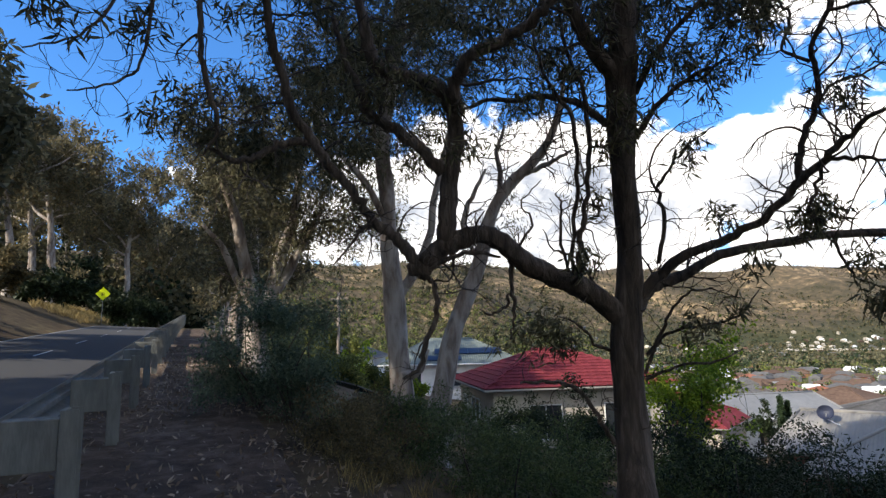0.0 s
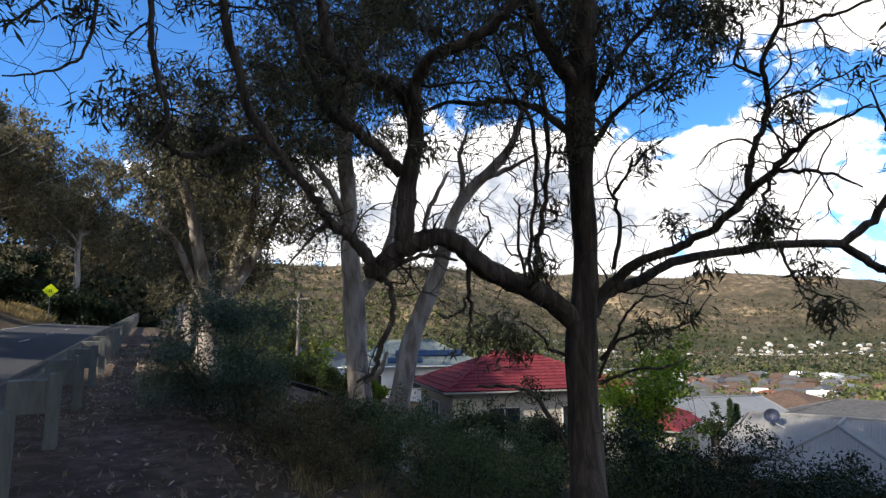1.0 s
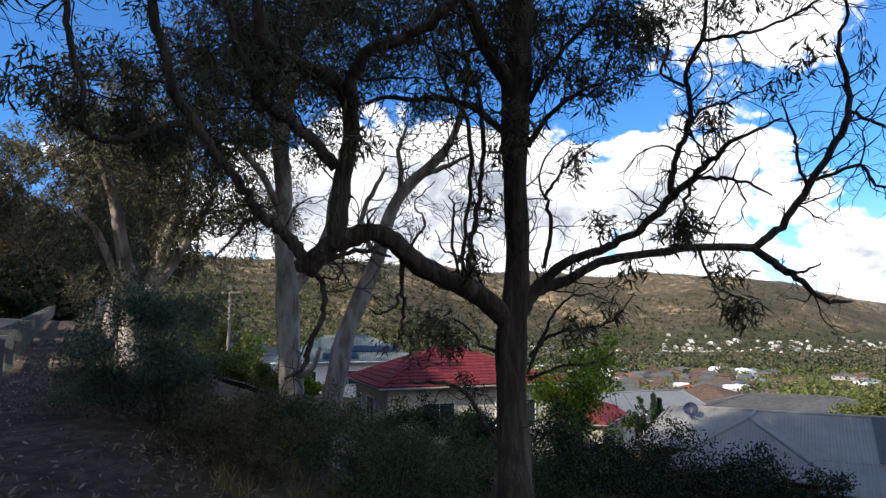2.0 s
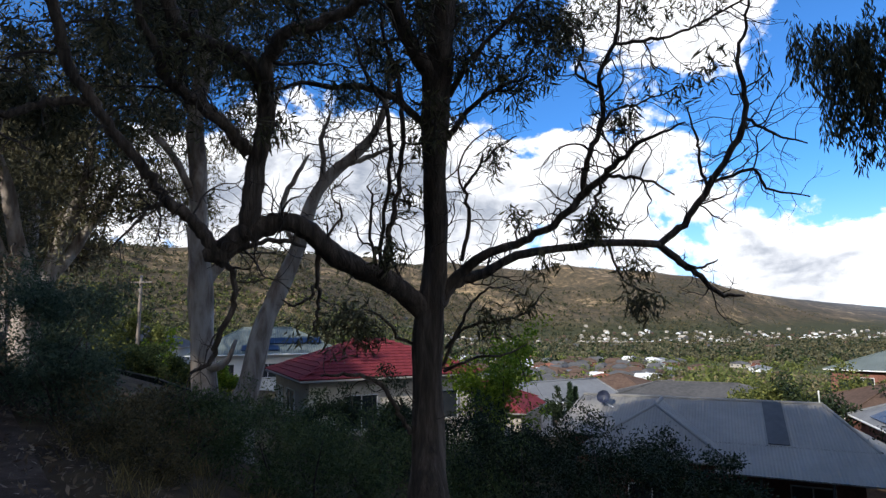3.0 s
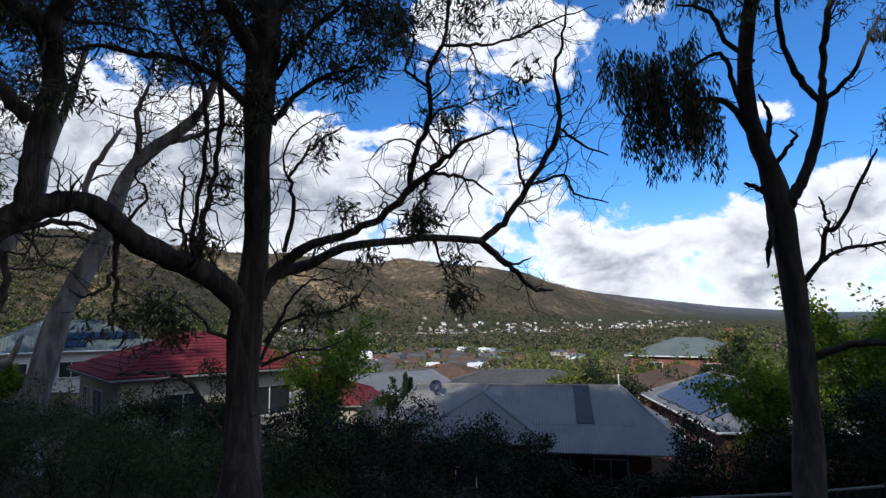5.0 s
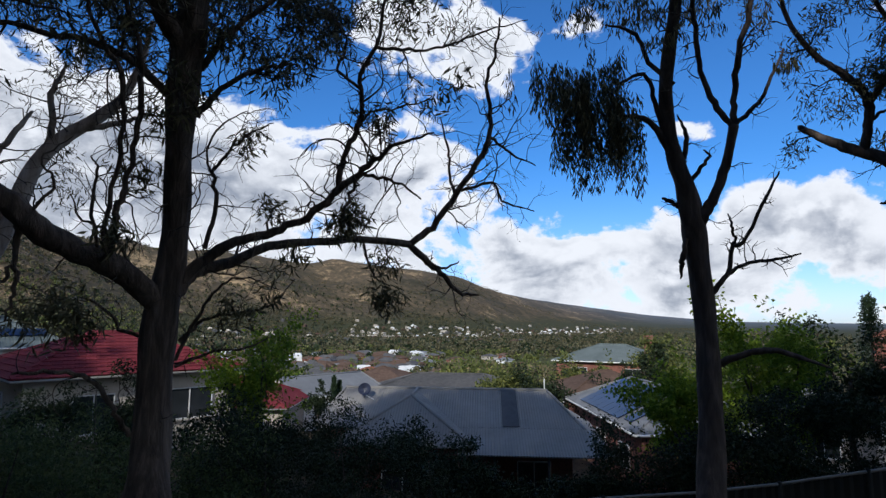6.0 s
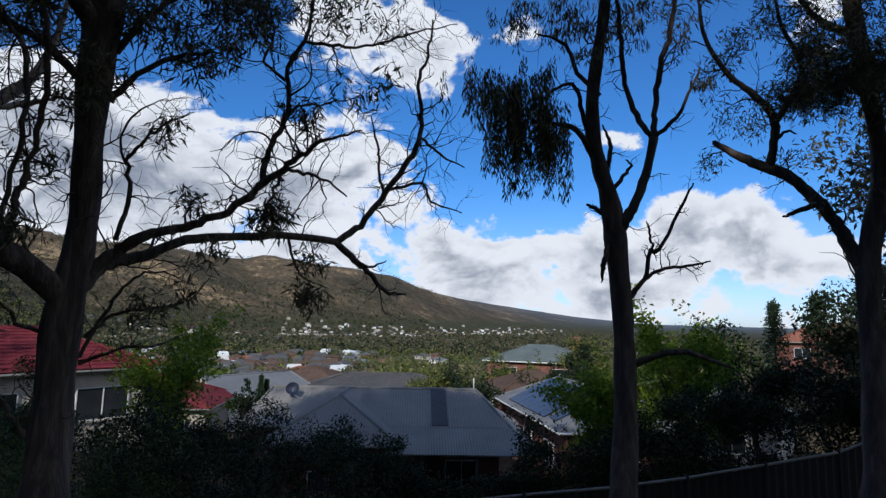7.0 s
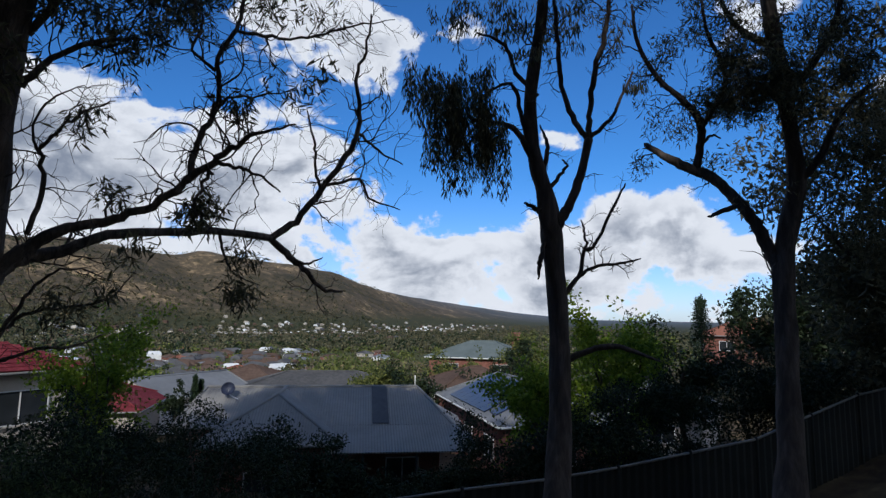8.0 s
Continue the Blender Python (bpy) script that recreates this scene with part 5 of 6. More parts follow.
# red tiled house
R_ = house(-9.7, 25.3, -0.75, -33.0, "cream rendered house with red tiled hip roof")
RW, RD, RH = 9.6, 9.4, 1.65
roof(R_, 0, RW, 0, RD, 0, RH, 3.9, 3.9, M_TILE_RED, "x")
RED_ROOF = [c for c in R_.children if c.name.startswith("roof")][0]
bm = bmesh.new()
box(bm, 0.005, 0.415, -0.03, 0.42, 0.0, 0.03)
for v in bm.verts:
    if v.co.y < 0:
        v.co.z += 0.03
    v.co.z += 0.025 * math.sin((v.co.x / 0.42) * 3.14) * (v.co.z > 0.01)
tile_me = part("roof_tile", bm, M_TILE_RED, RED_ROOF).data
bpy.data.objects.remove([o for o in RED_ROOF.children if o.name.startswith("roof_tile")][0])


def tile_slope(a, b, r0, r1, w=0.42, step=0.4):
    """Overlapping tiles up a slope from eave a-b to ridge r0-r1."""
    a, b, r0, r1 = (Vector(p) for p in (a, b, r0, r1))
    u = (b - a).normalized()
    n = u.cross(r0 - a).normalized()
    if n.z < 0:
        n = -n
    v = n.cross(u)
    if v.z < 0:
        v = -v
    H = (r0 - a).dot(v)
    for j in range(int(H / step) + 1):
        f = j * step / H
        left, right = (r0 - a).dot(u) * f, (b - a).length * (1 - f) + (r1 - a).dot(u) * f
        x = left + (0.21 if j % 2 else 0.0)
        while x + w < right + 0.1:
            t = child("roof_tile", tile_me, RED_ROOF)
            p = a + u * x + v * (j * step) + n * 0.012
            t.matrix_basis = Matrix(((u.x, v.x, n.x, p.x), (u.y, v.y, n.y, p.y), (u.z, v.z, n.z, p.z), (0, 0, 0, 1)))
            x += w


tile_slope((0, 0, 0), (RW, 0, 0), (3.9, RD / 2, RH), (RW - 3.9, RD / 2, RH))
tile_slope((0, RD, 0), (0, 0, 0), (3.9, RD / 2, RH), (3.9, RD / 2, RH))
walls(R_, 0.5, RW - 0.5, 0.5, RD - 0.5, -4.0, -0.04, M_RENDER)
window(R_, 0.48, 4.4, -1.35, 1.9, 1.2, -90)
window(R_, 0.48, 7.2, -1.35, 1.0, 1.1, -90)
window(R_, 3.0, 0.48, -1.6, 1.6, 1.6, 0)
window(R_, 7.0, 0.48, -1.5, 2.2, 1.4, 0)

# grey-green roofed house behind it
x, y = from_head(-31.0, 52)
Q_ = house(x, y, -0.55, -26, "white house with grey-green metal hip roof and solar panels")
roof(Q_, 0, 13.0, 0, 10.5, 0, 2.2, 4.4, 4.4, M_ROOF_GREEN)
walls(Q_, 0.5, 12.5, 0.5, 10.0, -3.4, -0.04, M_WHITE)
panels(Q_, (5.0, 1.7, 0.75), (1, 0, 0), (0, 5.25, 2.2), 6, 1, 1.0, 1.2)
panels(Q_, (4.3, 0.5, 0.22), (1, 0, 0), (0, 5.25, 2.2), 3, 1, 1.0, 1.0)
for wx in (3.0, 6.5, 10.0):
    window(Q_, wx, 0.48, -1.4, 1.6, 1.2, 0)


def plain_house(x, y, z, head, w, d, rise, wall, tile, label, group="", wall_h=2.8, chimney=False, gable=0.0):
    h = house(x, y, z, head, label, group=group)
    roof(h, -w / 2, w / 2, -d / 2, d / 2, 0, rise, d * 0.5 * (1 - gable), d * 0.5 * (1 - gable), tile)
    walls(h, -w / 2 + 0.45, w / 2 - 0.45, -d / 2 + 0.45, d / 2 - 0.45, -wall_h - 1.5, -0.04, wall)
    for wx in (-w * 0.25, w * 0.22):
        window(h, wx, -d / 2 + 0.43, -1.3, 1.7, 1.2, 0)
    window(h, -w / 2 + 0.43, 0, -1.3, 1.4, 1.2, -90)
    if chimney:
        bm = bmesh.new()
        box(bm, w * 0.30, w * 0.30 + 0.9, -1.6, -0.8, 0, rise + 0.9, 0.03)
        box(bm, w * 0.30 - 0.06, w * 0.30 + 0.96, -1.66, -0.74, rise + 0.9, rise + 1.1, 0.02)
        part("chimney", bm, M_BRICK, h)
    return h


for hd, dist, zz, rot, w, d, rise, wall, tile, lab, kw in (
        (31.3, 70, -2.6, 40, 12, 9, 1.7, M_BRICK, M_ROOF_GREEN, "brown brick house with grey-green metal roof and chimney", {"chimney": True}),
        (30.6, 55, -4.3, 10, 9, 8, 1.6, M_BRICK, M_TILE_BROWN, "brick house with brown tiled roof", {}),
        (16.0, 52, -4.6, 20, 16, 10, 1.6, M_BRICK, M_TILE_GREY, "low house with dark grey tiled roof", {}),
        (9.4, 74, -5.6, 30, 8.5, 8, 1.5, M_BRICK, M_TILE_BROWN, "brick house with brown tiled roof", {}),
        (3.6, 52, -4.4, -35, 9, 7, 1.3, M_WHITE, M_ROOF_PALE, "white weatherboard house with pale metal roof", {"gable": 1.0}),
        (55.0, 86, 0.1, 50, 12, 10, 2.2, M_BRICK, M_TILE_ORANGE, "orange brick house with terracotta tiled roof", {}),
        (58.5, 106, 1.8, 60, 14, 10, 2.0, M_RENDER, M_TILE_GREY, "cream house with grey tiled roof on the rise", {}),
        (46.0, 48, -4.6, 60, 11, 9, 1.8, M_RENDER, M_ROOF_PALE, "cream house with pale roof behind trees", {}),
        (-35.5, 62, 0.0, -20, 11, 9, 2.0, M_WHITE, M_TILE_GREY, "white house with grey roof below the road", {}),
        (-3.6, 46, -4.3, 15, 9, 8, 1.7, M_RENDER, M_TILE_RED, "cream house with red tiled roof behind a lime tree", {})):
    x, y = from_head(hd, dist)
    plain_house(x, y, zz, rot, w, d, rise, wall, tile, lab, **kw)


# ---- fences ----
def fence(points, height, label, cap=True):
    """Sheet panels between posts along a line of ground points."""
    f = thing("fence", points[0], label, "fence")
    o = Vector(f.location)
    for (xa, ya, wa), (xb, yb, wb) in zip(points, points[1:]):
        L = math.hypot(xb - xa, yb - ya)
        k = max(1, round(L / 2.35))
        for i in range(k):
            base = [Vector((xa, ya, wa)).lerp(Vector((xb, yb, wb)), t / k) - o for t in (i, i + 1)]
            way = (base[1] - base[0]).normalized()
            side = Vector((-way.y, way.x, 0)).normalized()
            bm = bmesh.new()
            n = 18
            rows = []
            for j in range(n + 1):
                c = base[0].lerp(base[1], j / n) + side * (0.016 if j % 2 else -0.016)
                rows.append([bm.verts.new(c + side * s + Vector((0, 0, h))) for s, h in ((0, -1.2), (0, height), (0.006, height), (0.006, -1.2))])
            for a, b in zip(rows, rows[1:]):
                for c in range(4):
                    bm.faces.new((a[c], b[c], b[(c + 1) % 4], a[(c + 1) % 4]))
            part("panel", bm, M_FENCE, f)
            if cap:
                V, F = tube(np.array([(*(base[0] + Vector((0, 0, height))), 0.028), (*((base[0] + base[1]) / 2 + Vector((0, 0, height))), 0.028), (*(base[1] + Vector((0, 0, height))), 0.028)]), 6)
                child("capping", clean_quads("capping", V, F, M_FENCE_CAP), f)
            V, F = tube(np.array([(*(base[0] - Vector((0, 0, 1.2))), 0.04), (*(base[0] + Vector((0, 0, height / 2))), 0.04), (*(base[0] + Vector((0, 0, height + 0.03))), 0.04)]), 8)
            child("post", clean_quads("post", V, F, M_FENCE), f)
    return f


def run(*spots):
    """Fence line: heading, distance and height of the foot."""
    return [(*from_head(h, d), z) for h, d, z in spots]


fence(run((13, 12.8, -3.9), (20.2, 12, -3.63), (30.8, 11.6, -3.2), (38.8, 12, -3.03), (45, 12.6, -2.85), (51, 13.4, -2.6), (56, 15, -2.48), (63, 19, -1.76), (69, 24, -1.3)), 1.56, "dark green sheet-metal fence with pale capping on the slope")
fence(run((-38, 30, -1.4), (-33.3, 27, -1.9), (-29.6, 25.5, -2.45), (-27, 25, -2.7)), 1.5, "dark green sheet-metal garden fence below the verge")


# ---- shrubs and garden trees ----
def spot(head, dist):
    return from_head(head, dist)


for i, (hd, d, w, h, sz, lf, lab) in enumerate([
        (-43.6, 9.8, 1.9, 2.2, 0.10, M_BLUE_SHRUB, "blue-green leafy shrub on the verge edge"), (-40.2, 8.8, 1.7, 1.7, 0.09, M_BLUE_SHRUB, "low blue-green leafy shrub on the verge edge"),
        (-31, 8.4, 1.9, 1.15, 0.09, M_SLOPE, "dense dark green shrub on the slope"), (-25, 7.8, 1.9, 1.05, 0.08, M_SLOPE, "dense dark green shrub on the slope"), (-18, 7.4, 1.8, 1.15, 0.08, M_SLOPE, "dense dark green shrub on the slope"),
        (-28.5, 10.4, 2.0, 1.1, 0.10, M_SLOPE, "dark green shrub below the verge"), (-21, 10.0, 2.2, 1.3, 0.10, M_SLOPE, "dark green shrub below the verge"), (-14, 8.8, 2.0, 1.75, 0.09, M_SLOPE, "dark green shrub below the verge"),
        (-5, 8.2, 2.0, 2.15, 0.09, M_SLOPE, "dark green shrub on the slope"), (-9.5, 6.7, 1.5, 1.0, 0.07, M_SLOPE, "dark green shrub round a trunk"), (1, 8.4, 2.1, 2.4, 0.09, M_SHADED_SHRUB, "dark green shrub on the slope"), (7.5, 8.8, 2.2, 2.5, 0.09, M_SHADED_SHRUB, "dark olive shrub on the slope"),
        (13.5, 8.6, 1.9, 1.7, 0.09, M_SHADED_SHRUB, "dark olive shrub on the slope"), (-2, 6.4, 1.5, 1.0, 0.07, M_SHADED_SHRUB, "dark olive shrub on the slope"), (5.5, 6.6, 1.8, 1.15, 0.07, M_SHADED_SHRUB, "dark olive shrub on the slope"), (20, 9.6, 2.0, 1.2, 0.09, M_SHADED_SHRUB, "dark olive shrub above the fence"),
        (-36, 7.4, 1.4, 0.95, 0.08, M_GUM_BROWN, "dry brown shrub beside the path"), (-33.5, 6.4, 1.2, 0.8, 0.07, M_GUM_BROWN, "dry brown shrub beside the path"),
        # low shrubs above the fence are added over dark ground to darken it
        (-18.0, 17.0, 2.0, 2.2, 0.13, M_SHADED_SHRUB, "dark green shrub before the cream house"), (5.5, 18.0, 3.4, 2.9, 0.13, M_SHADED_SHRUB, "dark olive shrub below the slope"), (12.5, 17.5, 3.6, 3.1, 0.13, M_SHADED_SHRUB, "dark olive shrub below the slope"), (16.2, 16.5, 2.2, 2.3, 0.13, M_SHADED_SHRUB, "dark olive shrub below the slope"), (0.5, 17.5, 3.0, 2.6, 0.13, M_SHADED_SHRUB, "dark olive shrub below the slope"), (-5, 17, 3.4, 2.8, 0.13, M_SHADED_SHRUB, "dark green shrub before the cream house"), (28, 10.0, 1.8, 1.0, 0.09, M_SHADED_SHRUB, "low dark shrub added to darken the ground above the fence"), (35, 10.2, 1.9, 1.0, 0.09, M_SHADED_SHRUB, "low dark shrub added to darken the ground above the fence"), (43, 10.6, 2.0, 1.1, 0.09, M_SHADED_SHRUB, "low dark shrub added to darken the ground above the fence"), (50, 11.6, 2.0, 1.0, 0.09, M_SHADED_SHRUB, "low dark shrub added to darken the ground above the fence"), (-31, 30, 2.2, 1.8, 0.16, M_TOWN_LEAF, "yellow-green garden shrub beside the fence"), (-28.5, 33, 2.0, 1.6, 0.16, M_LIME, "bright green garden shrub beside the fence"), (-34.5, 36, 3.0, 2.4, 0.2, M_TOWN_LEAF, "yellow-green garden shrub below the verge"), (-12.5, 17.5, 3.0, 2.7, 0.13, M_SHADED_SHRUB, "dark green shrub before the cream house"), (20, 16.5, 3.0, 1.9, 0.13, M_SHADED_SHRUB, "dark hedge shrub below the fence"), (26, 16.5, 3.2, 1.7, 0.13, M_SHADED_SHRUB, "dark hedge shrub below the fence"), (32, 17.0, 3.2, 2.8, 0.13, M_SHADED_SHRUB, "dark hedge shrub below the fence"), (38, 16.5, 3.2, 2.9, 0.13, M_SHADED_SHRUB, "dark hedge shrub below the fence"),
        (44, 16.5, 3.6, 3.0, 0.13, M_SHADED_SHRUB, "dark hedge shrub below the fence"), (50, 19.0, 4.0, 3.3, 0.14, M_SHADED_SHRUB, "dark hedge shrub below the fence"), (56, 22.0, 4.5, 3.6, 0.15, M_SHADED_SHRUB, "dark hedge shrub behind the fence"), (62, 26, 5, 4.6, 0.16, M_SHADED_SHRUB, "dark hedge shrub behind the fence"),
        (-54, 70, 5.0, 3.6, 0.4, M_SHADED_SHRUB, "dark bush on the road bank"), (-59, 62, 5.0, 3.4, 0.4, M_SHADED_SHRUB, "dark bush on the road bank"), (-62.5, 50, 4.0, 3.0, 0.35, M_GUM_BROWN, "brown bush on the road bank"), (-51.5, 86, 6.0, 4.5, 0.45, M_SHADED_SHRUB, "dark bush at the bend"), (-48, 100, 8, 6.0, 0.5, M_SHADED_SHRUB, "dark bush at the bend"), (-56.5, 80, 7.0, 6, 0.5, M_SHADED_SHRUB, "dark bush on the road bank")]):
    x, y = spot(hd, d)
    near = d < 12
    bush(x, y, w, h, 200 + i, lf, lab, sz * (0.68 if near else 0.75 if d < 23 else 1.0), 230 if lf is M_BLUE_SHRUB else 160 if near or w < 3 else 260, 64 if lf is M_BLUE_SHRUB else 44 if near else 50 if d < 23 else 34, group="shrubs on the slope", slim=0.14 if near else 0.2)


def garden_tree(hd, d, w, top, bottom, seed, leaf, label, size, n=260, per=21, name="garden_tree", slim=0.28):
    """A broad-leaved garden tree whose crown spans bottom to top in height."""
    x, y = from_head(hd, d)
    z = gz(x, y)
    t = Tree((x, y, z - 0.2), label, M_GREY_BARK, seed, "tree", "", name)
    rng = t.rng
    mid = (top + bottom) / 2
    limb(t, "trunk", [(x, y, z - 0.3, 0.14), (x + 0.05, y, (z + bottom) / 2, 0.12), (x - 0.05, y + 0.1, bottom + 0.3, 0.10), (x, y, mid, 0.06)])
    pts = cloud_points(rng, (x, y, mid), (w / 2, w / 2, (top - bottom) / 2), n, 0.3)
    for k in range(7):
        e = pts[k * (n // 7)]
        b = np.array([x, y, bottom + 0.2])
        limb(t, "limb", [(*b, 0.05), (*((b + e) / 2 + rng.normal(0, 0.15, 3)), 0.035), (*e, 0.01)])
    twig_out(t, 1.0, w * 0.16, None, r_max=0.015)
    dress(t, leaf, per, size, w * 0.075, slim, 0.2, pts)
    return t


garden_tree(-2.6, 21, 3.9, 2.1, -2.6, 300, M_LIME, "bright lime-green leafy garden tree", 0.14)
garden_tree(38, 21, 4.2, 0.6, -3.0, 301, M_LIME, "bright lime-green leafy garden tree beside fence", 0.15)
garden_tree(44.5, 23, 5.0, 2.3, -2.6, 302, M_LIME, "tall lime-green leafy garden tree beside fence", 0.15, 380)
garden_tree(50, 26, 4.6, 1.7, -2.6, 303, M_SHADED_SHRUB, "dark green leafy garden tree", 0.16)
garden_tree(-33, 40, 3.5, 1.0, -3.2, 304, M_LIME, "small yellow-green garden tree", 0.2)
garden_tree(-36.5, 46, 5, 3.0, -2.0, 305, M_TOWN_LEAF, "broad garden tree below the verge", 0.24)
garden_tree(21.5, 46, 6, -1.3, -7.0, 306, M_TOWN_LEAF, "grey-green garden tree behind the grey roof", 0.22)
garden_tree(25.0, 44, 5.5, -1.8, -7.0, 307, M_SHADED_SHRUB, "dark green garden tree beside brick house", 0.22)
garden_tree(33.6, 50, 5.5, -0.9, -6.5, 311, M_SHADED_SHRUB, "dark green garden tree beside brick house", 0.24)
garden_tree(28.6, 60, 6.0, -1.4, -8.0, 312, M_TOWN_LEAF, "grey-green garden tree below brick house", 0.26)
garden_tree(35.8, 62, 6.0, 0.2, -6.5, 313, M_TOWN_LEAF, "grey-green garden tree beside brick house", 0.26)
garden_tree(3.5, 38, 1.6, -2.4, -4.4, 308, M_SHADED_SHRUB, "small round dark tree beside the grey roof", 0.14, 120)
garden_tree(60, 34, 8, 5.0, -2.0, 309, M_SHADED_SHRUB, "tall dark tree at the fence end", 0.22, 420)
garden_tree(66, 24, 7, 6.0, -1.5, 310, M_GUM, "dense dark tree at the fence end", 0.2, 460)


def cypress(hd, d, h, r, seed, z0=None):
    """A narrow conifer: tiers of short drooping sprays on a straight trunk."""
    x, y = from_head(hd, d)
    z = gz(x, y) if z0 is None else z0
    t = Tree((x, y, z - 0.2), "narrow dark green conifer", M_TWIG, seed, "tree", "conifers", "conifer")
    rng = t.rng
    limb(t, "trunk", [(x, y, z - 0.3, 0.10), (x, y, z + h * 0.5, 0.07), (x, y, z + h * 0.97, 0.015)])
    k = rng.uniform(0.04, 1, 260) ** 0.8
    a = rng.uniform(0, 6.28, 260)
    rr = r * (1 - k) ** 0.75 * rng.uniform(0.5, 1.05, 260)
    pts = np.stack([x + rr * np.cos(a), y + rr * np.sin(a), z + h * k], 1)
    dress(t, M_CONIFER, 22, 0.16, r * 0.25, 0.14, 0.2, pts)


cypress(51.5, 33, 6.2, 1.1, 320, -3.4)
cypress(54.5, 36, 7.0, 1.2, 321, -3.6)
cypress(57.8, 38, 7.8, 1.3, 322, -3.6)
cypress(4.8, 43, 3.4, 0.35, 323, -5.8)
cypress(5.3, 43.5, 3.0, 0.35, 324, -5.8)
cypress(-31.5, 33, 4.2, 0.8, 325, -4.2)
for i, (hd, d, h, cr, lf) in enumerate([(57, 60, 9, 3, M_GUM), (68, 22, 12, 4.2, M_GUM), (74, 20, 13, 4.5, M_GUM), (40.5, 130, 12, 4, M_SHADED_SHRUB), (43.5, 140, 13, 4.5, M_SHADED_SHRUB)]):
    x, y = from_head(hd, d)
    gum(x, y, h, cr, 340 + i, "dark gum tree standing beyond the fence", lf, M_GREY_BARK, size=0.24, per=26, bare=0.3, count=1.8)


# ---- the valley town ----
rng = np.random.default_rng(5)


def crown_blob(rng, n, w, h, size):
    """Leaf clumps of a far tree round the origin."""
    c = cloud_points(rng, (0, 0, h * 0.58), (w / 2, w / 2, h * 0.42), n, 0.45)
    return leaves(c, w * 0.13, 5, size, 0.42, 0.0, rng)


templates = []
for k, (w, h, lf) in enumerate([(6, 6, M_VALLEY), (5, 8, M_TOWN_LEAF), (7, 7, M_SHADED_SHRUB), (5, 5, M_LIME), (7, 9, M_GUM), (8, 8, M_VALLEY)]):
    t = thing("town_tree", (0, -200, -100), "rounded leafy tree among town gardens", "tree", "town trees")
    V, F = tube(np.array([(0, 0, -1, 0.2), (0.1, 0, h * 0.3, 0.15), (0, 0, h * 0.6, 0.08)]), 7)
    child("trunk", clean_quads("trunk", V, F, M_GREY_BARK), t)
    V, F = crown_blob(rng, 110, w, h, 0.6)
    child("crown", mesh_of("crown", V, F, lf), t)
    templates.append(t)
houses = []
for k, (wall, tile, rise, lab) in enumerate([(M_BRICK, M_TILE_BROWN, 1.7, "brick town house with brown tiled roof"), (M_RENDER, M_TILE_GREY, 1.8, "cream town house with grey tiled roof"), (M_WHITE, M_ROOF_PALE, 1.5, "white town house with pale metal roof"),
                                             (M_RENDER, M_TILE_ORANGE, 1.8, "cream town house with terracotta roof"), (M_RENDER, M_ROOF_PALE, 1.6, "cream town house with pale metal roof"), (M_BRICK, M_TILE_GREY, 1.7, "brick town house with grey tiled roof")]):
    houses.append(plain_house(0, -220 - 20 * k, -100, 0, rng.uniform(10, 13), rng.uniform(8, 10), rise, wall, tile, lab, "town houses"))
taken = [from_head(h, d) for h, d in ((-25, 56), (-14, 32), (13, 30), (33, 36), (31, 70), (30.6, 55), (16, 52), (9.4, 74), (3.6, 52), (55, 86), (58.5, 106), (46, 48), (-35, 62), (-2, 46))]


def clear_of(x, y, gap):
    return all((x - a) ** 2 + (y - b) ** 2 > gap * gap for a, b in taken)


used_house, used_tree = set(), set()
made = 0
for _ in range(3000):
    hd, d = (rng.uniform(-34, 36) if _ % 3 == 0 else rng.uniform(-17, 14)), 145 * (560 / 145) ** rng.uniform(0, 1)
    if hd > 24 and d < 200:
        continue
    x, y = from_head(hd, d)
    if not clear_of(x, y, 13.5):
        continue
    k = int(rng.integers(len(houses)))
    m = pose(x, y, gz(x, y) + 3.0, 0, 0, float(rng.choice([20, 110, 200, 290]) + rng.normal(0, 8)))
    if k in used_house:
        copy_thing(houses[k], m)
    else:
        houses[k].matrix_world = m
        used_house.add(k)
    taken.append((x, y))
    made += 1
    if made >= 190:
        break
made = 0
for _ in range(4000):
    hd, d = rng.uniform(-38, 48), 95 * (420 / 95) ** rng.uniform(0, 1)
    x, y = from_head(hd, d)
    if not clear_of(x, y, 7.5) or (-17 < hd < 14 and d < 150):
        continue
    k = int(rng.integers(len(templates)))
    sc = (rng.uniform(0.4, 0.8) if -17 < hd < 13 else rng.uniform(0.5, 0.9)) if k in used_tree else 1.0
    m = pose(x, y, gz(x, y), 0, 0, rng.uniform(0, 360)) @ Matrix.Diagonal((sc, sc, sc, 1))
    if k in used_tree:
        copy_thing(templates[k], m)
    else:
        templates[k].matrix_world = m
        used_tree.add(k)
    taken.append((x, y))
    made += 1
    if made >= 230:
        break


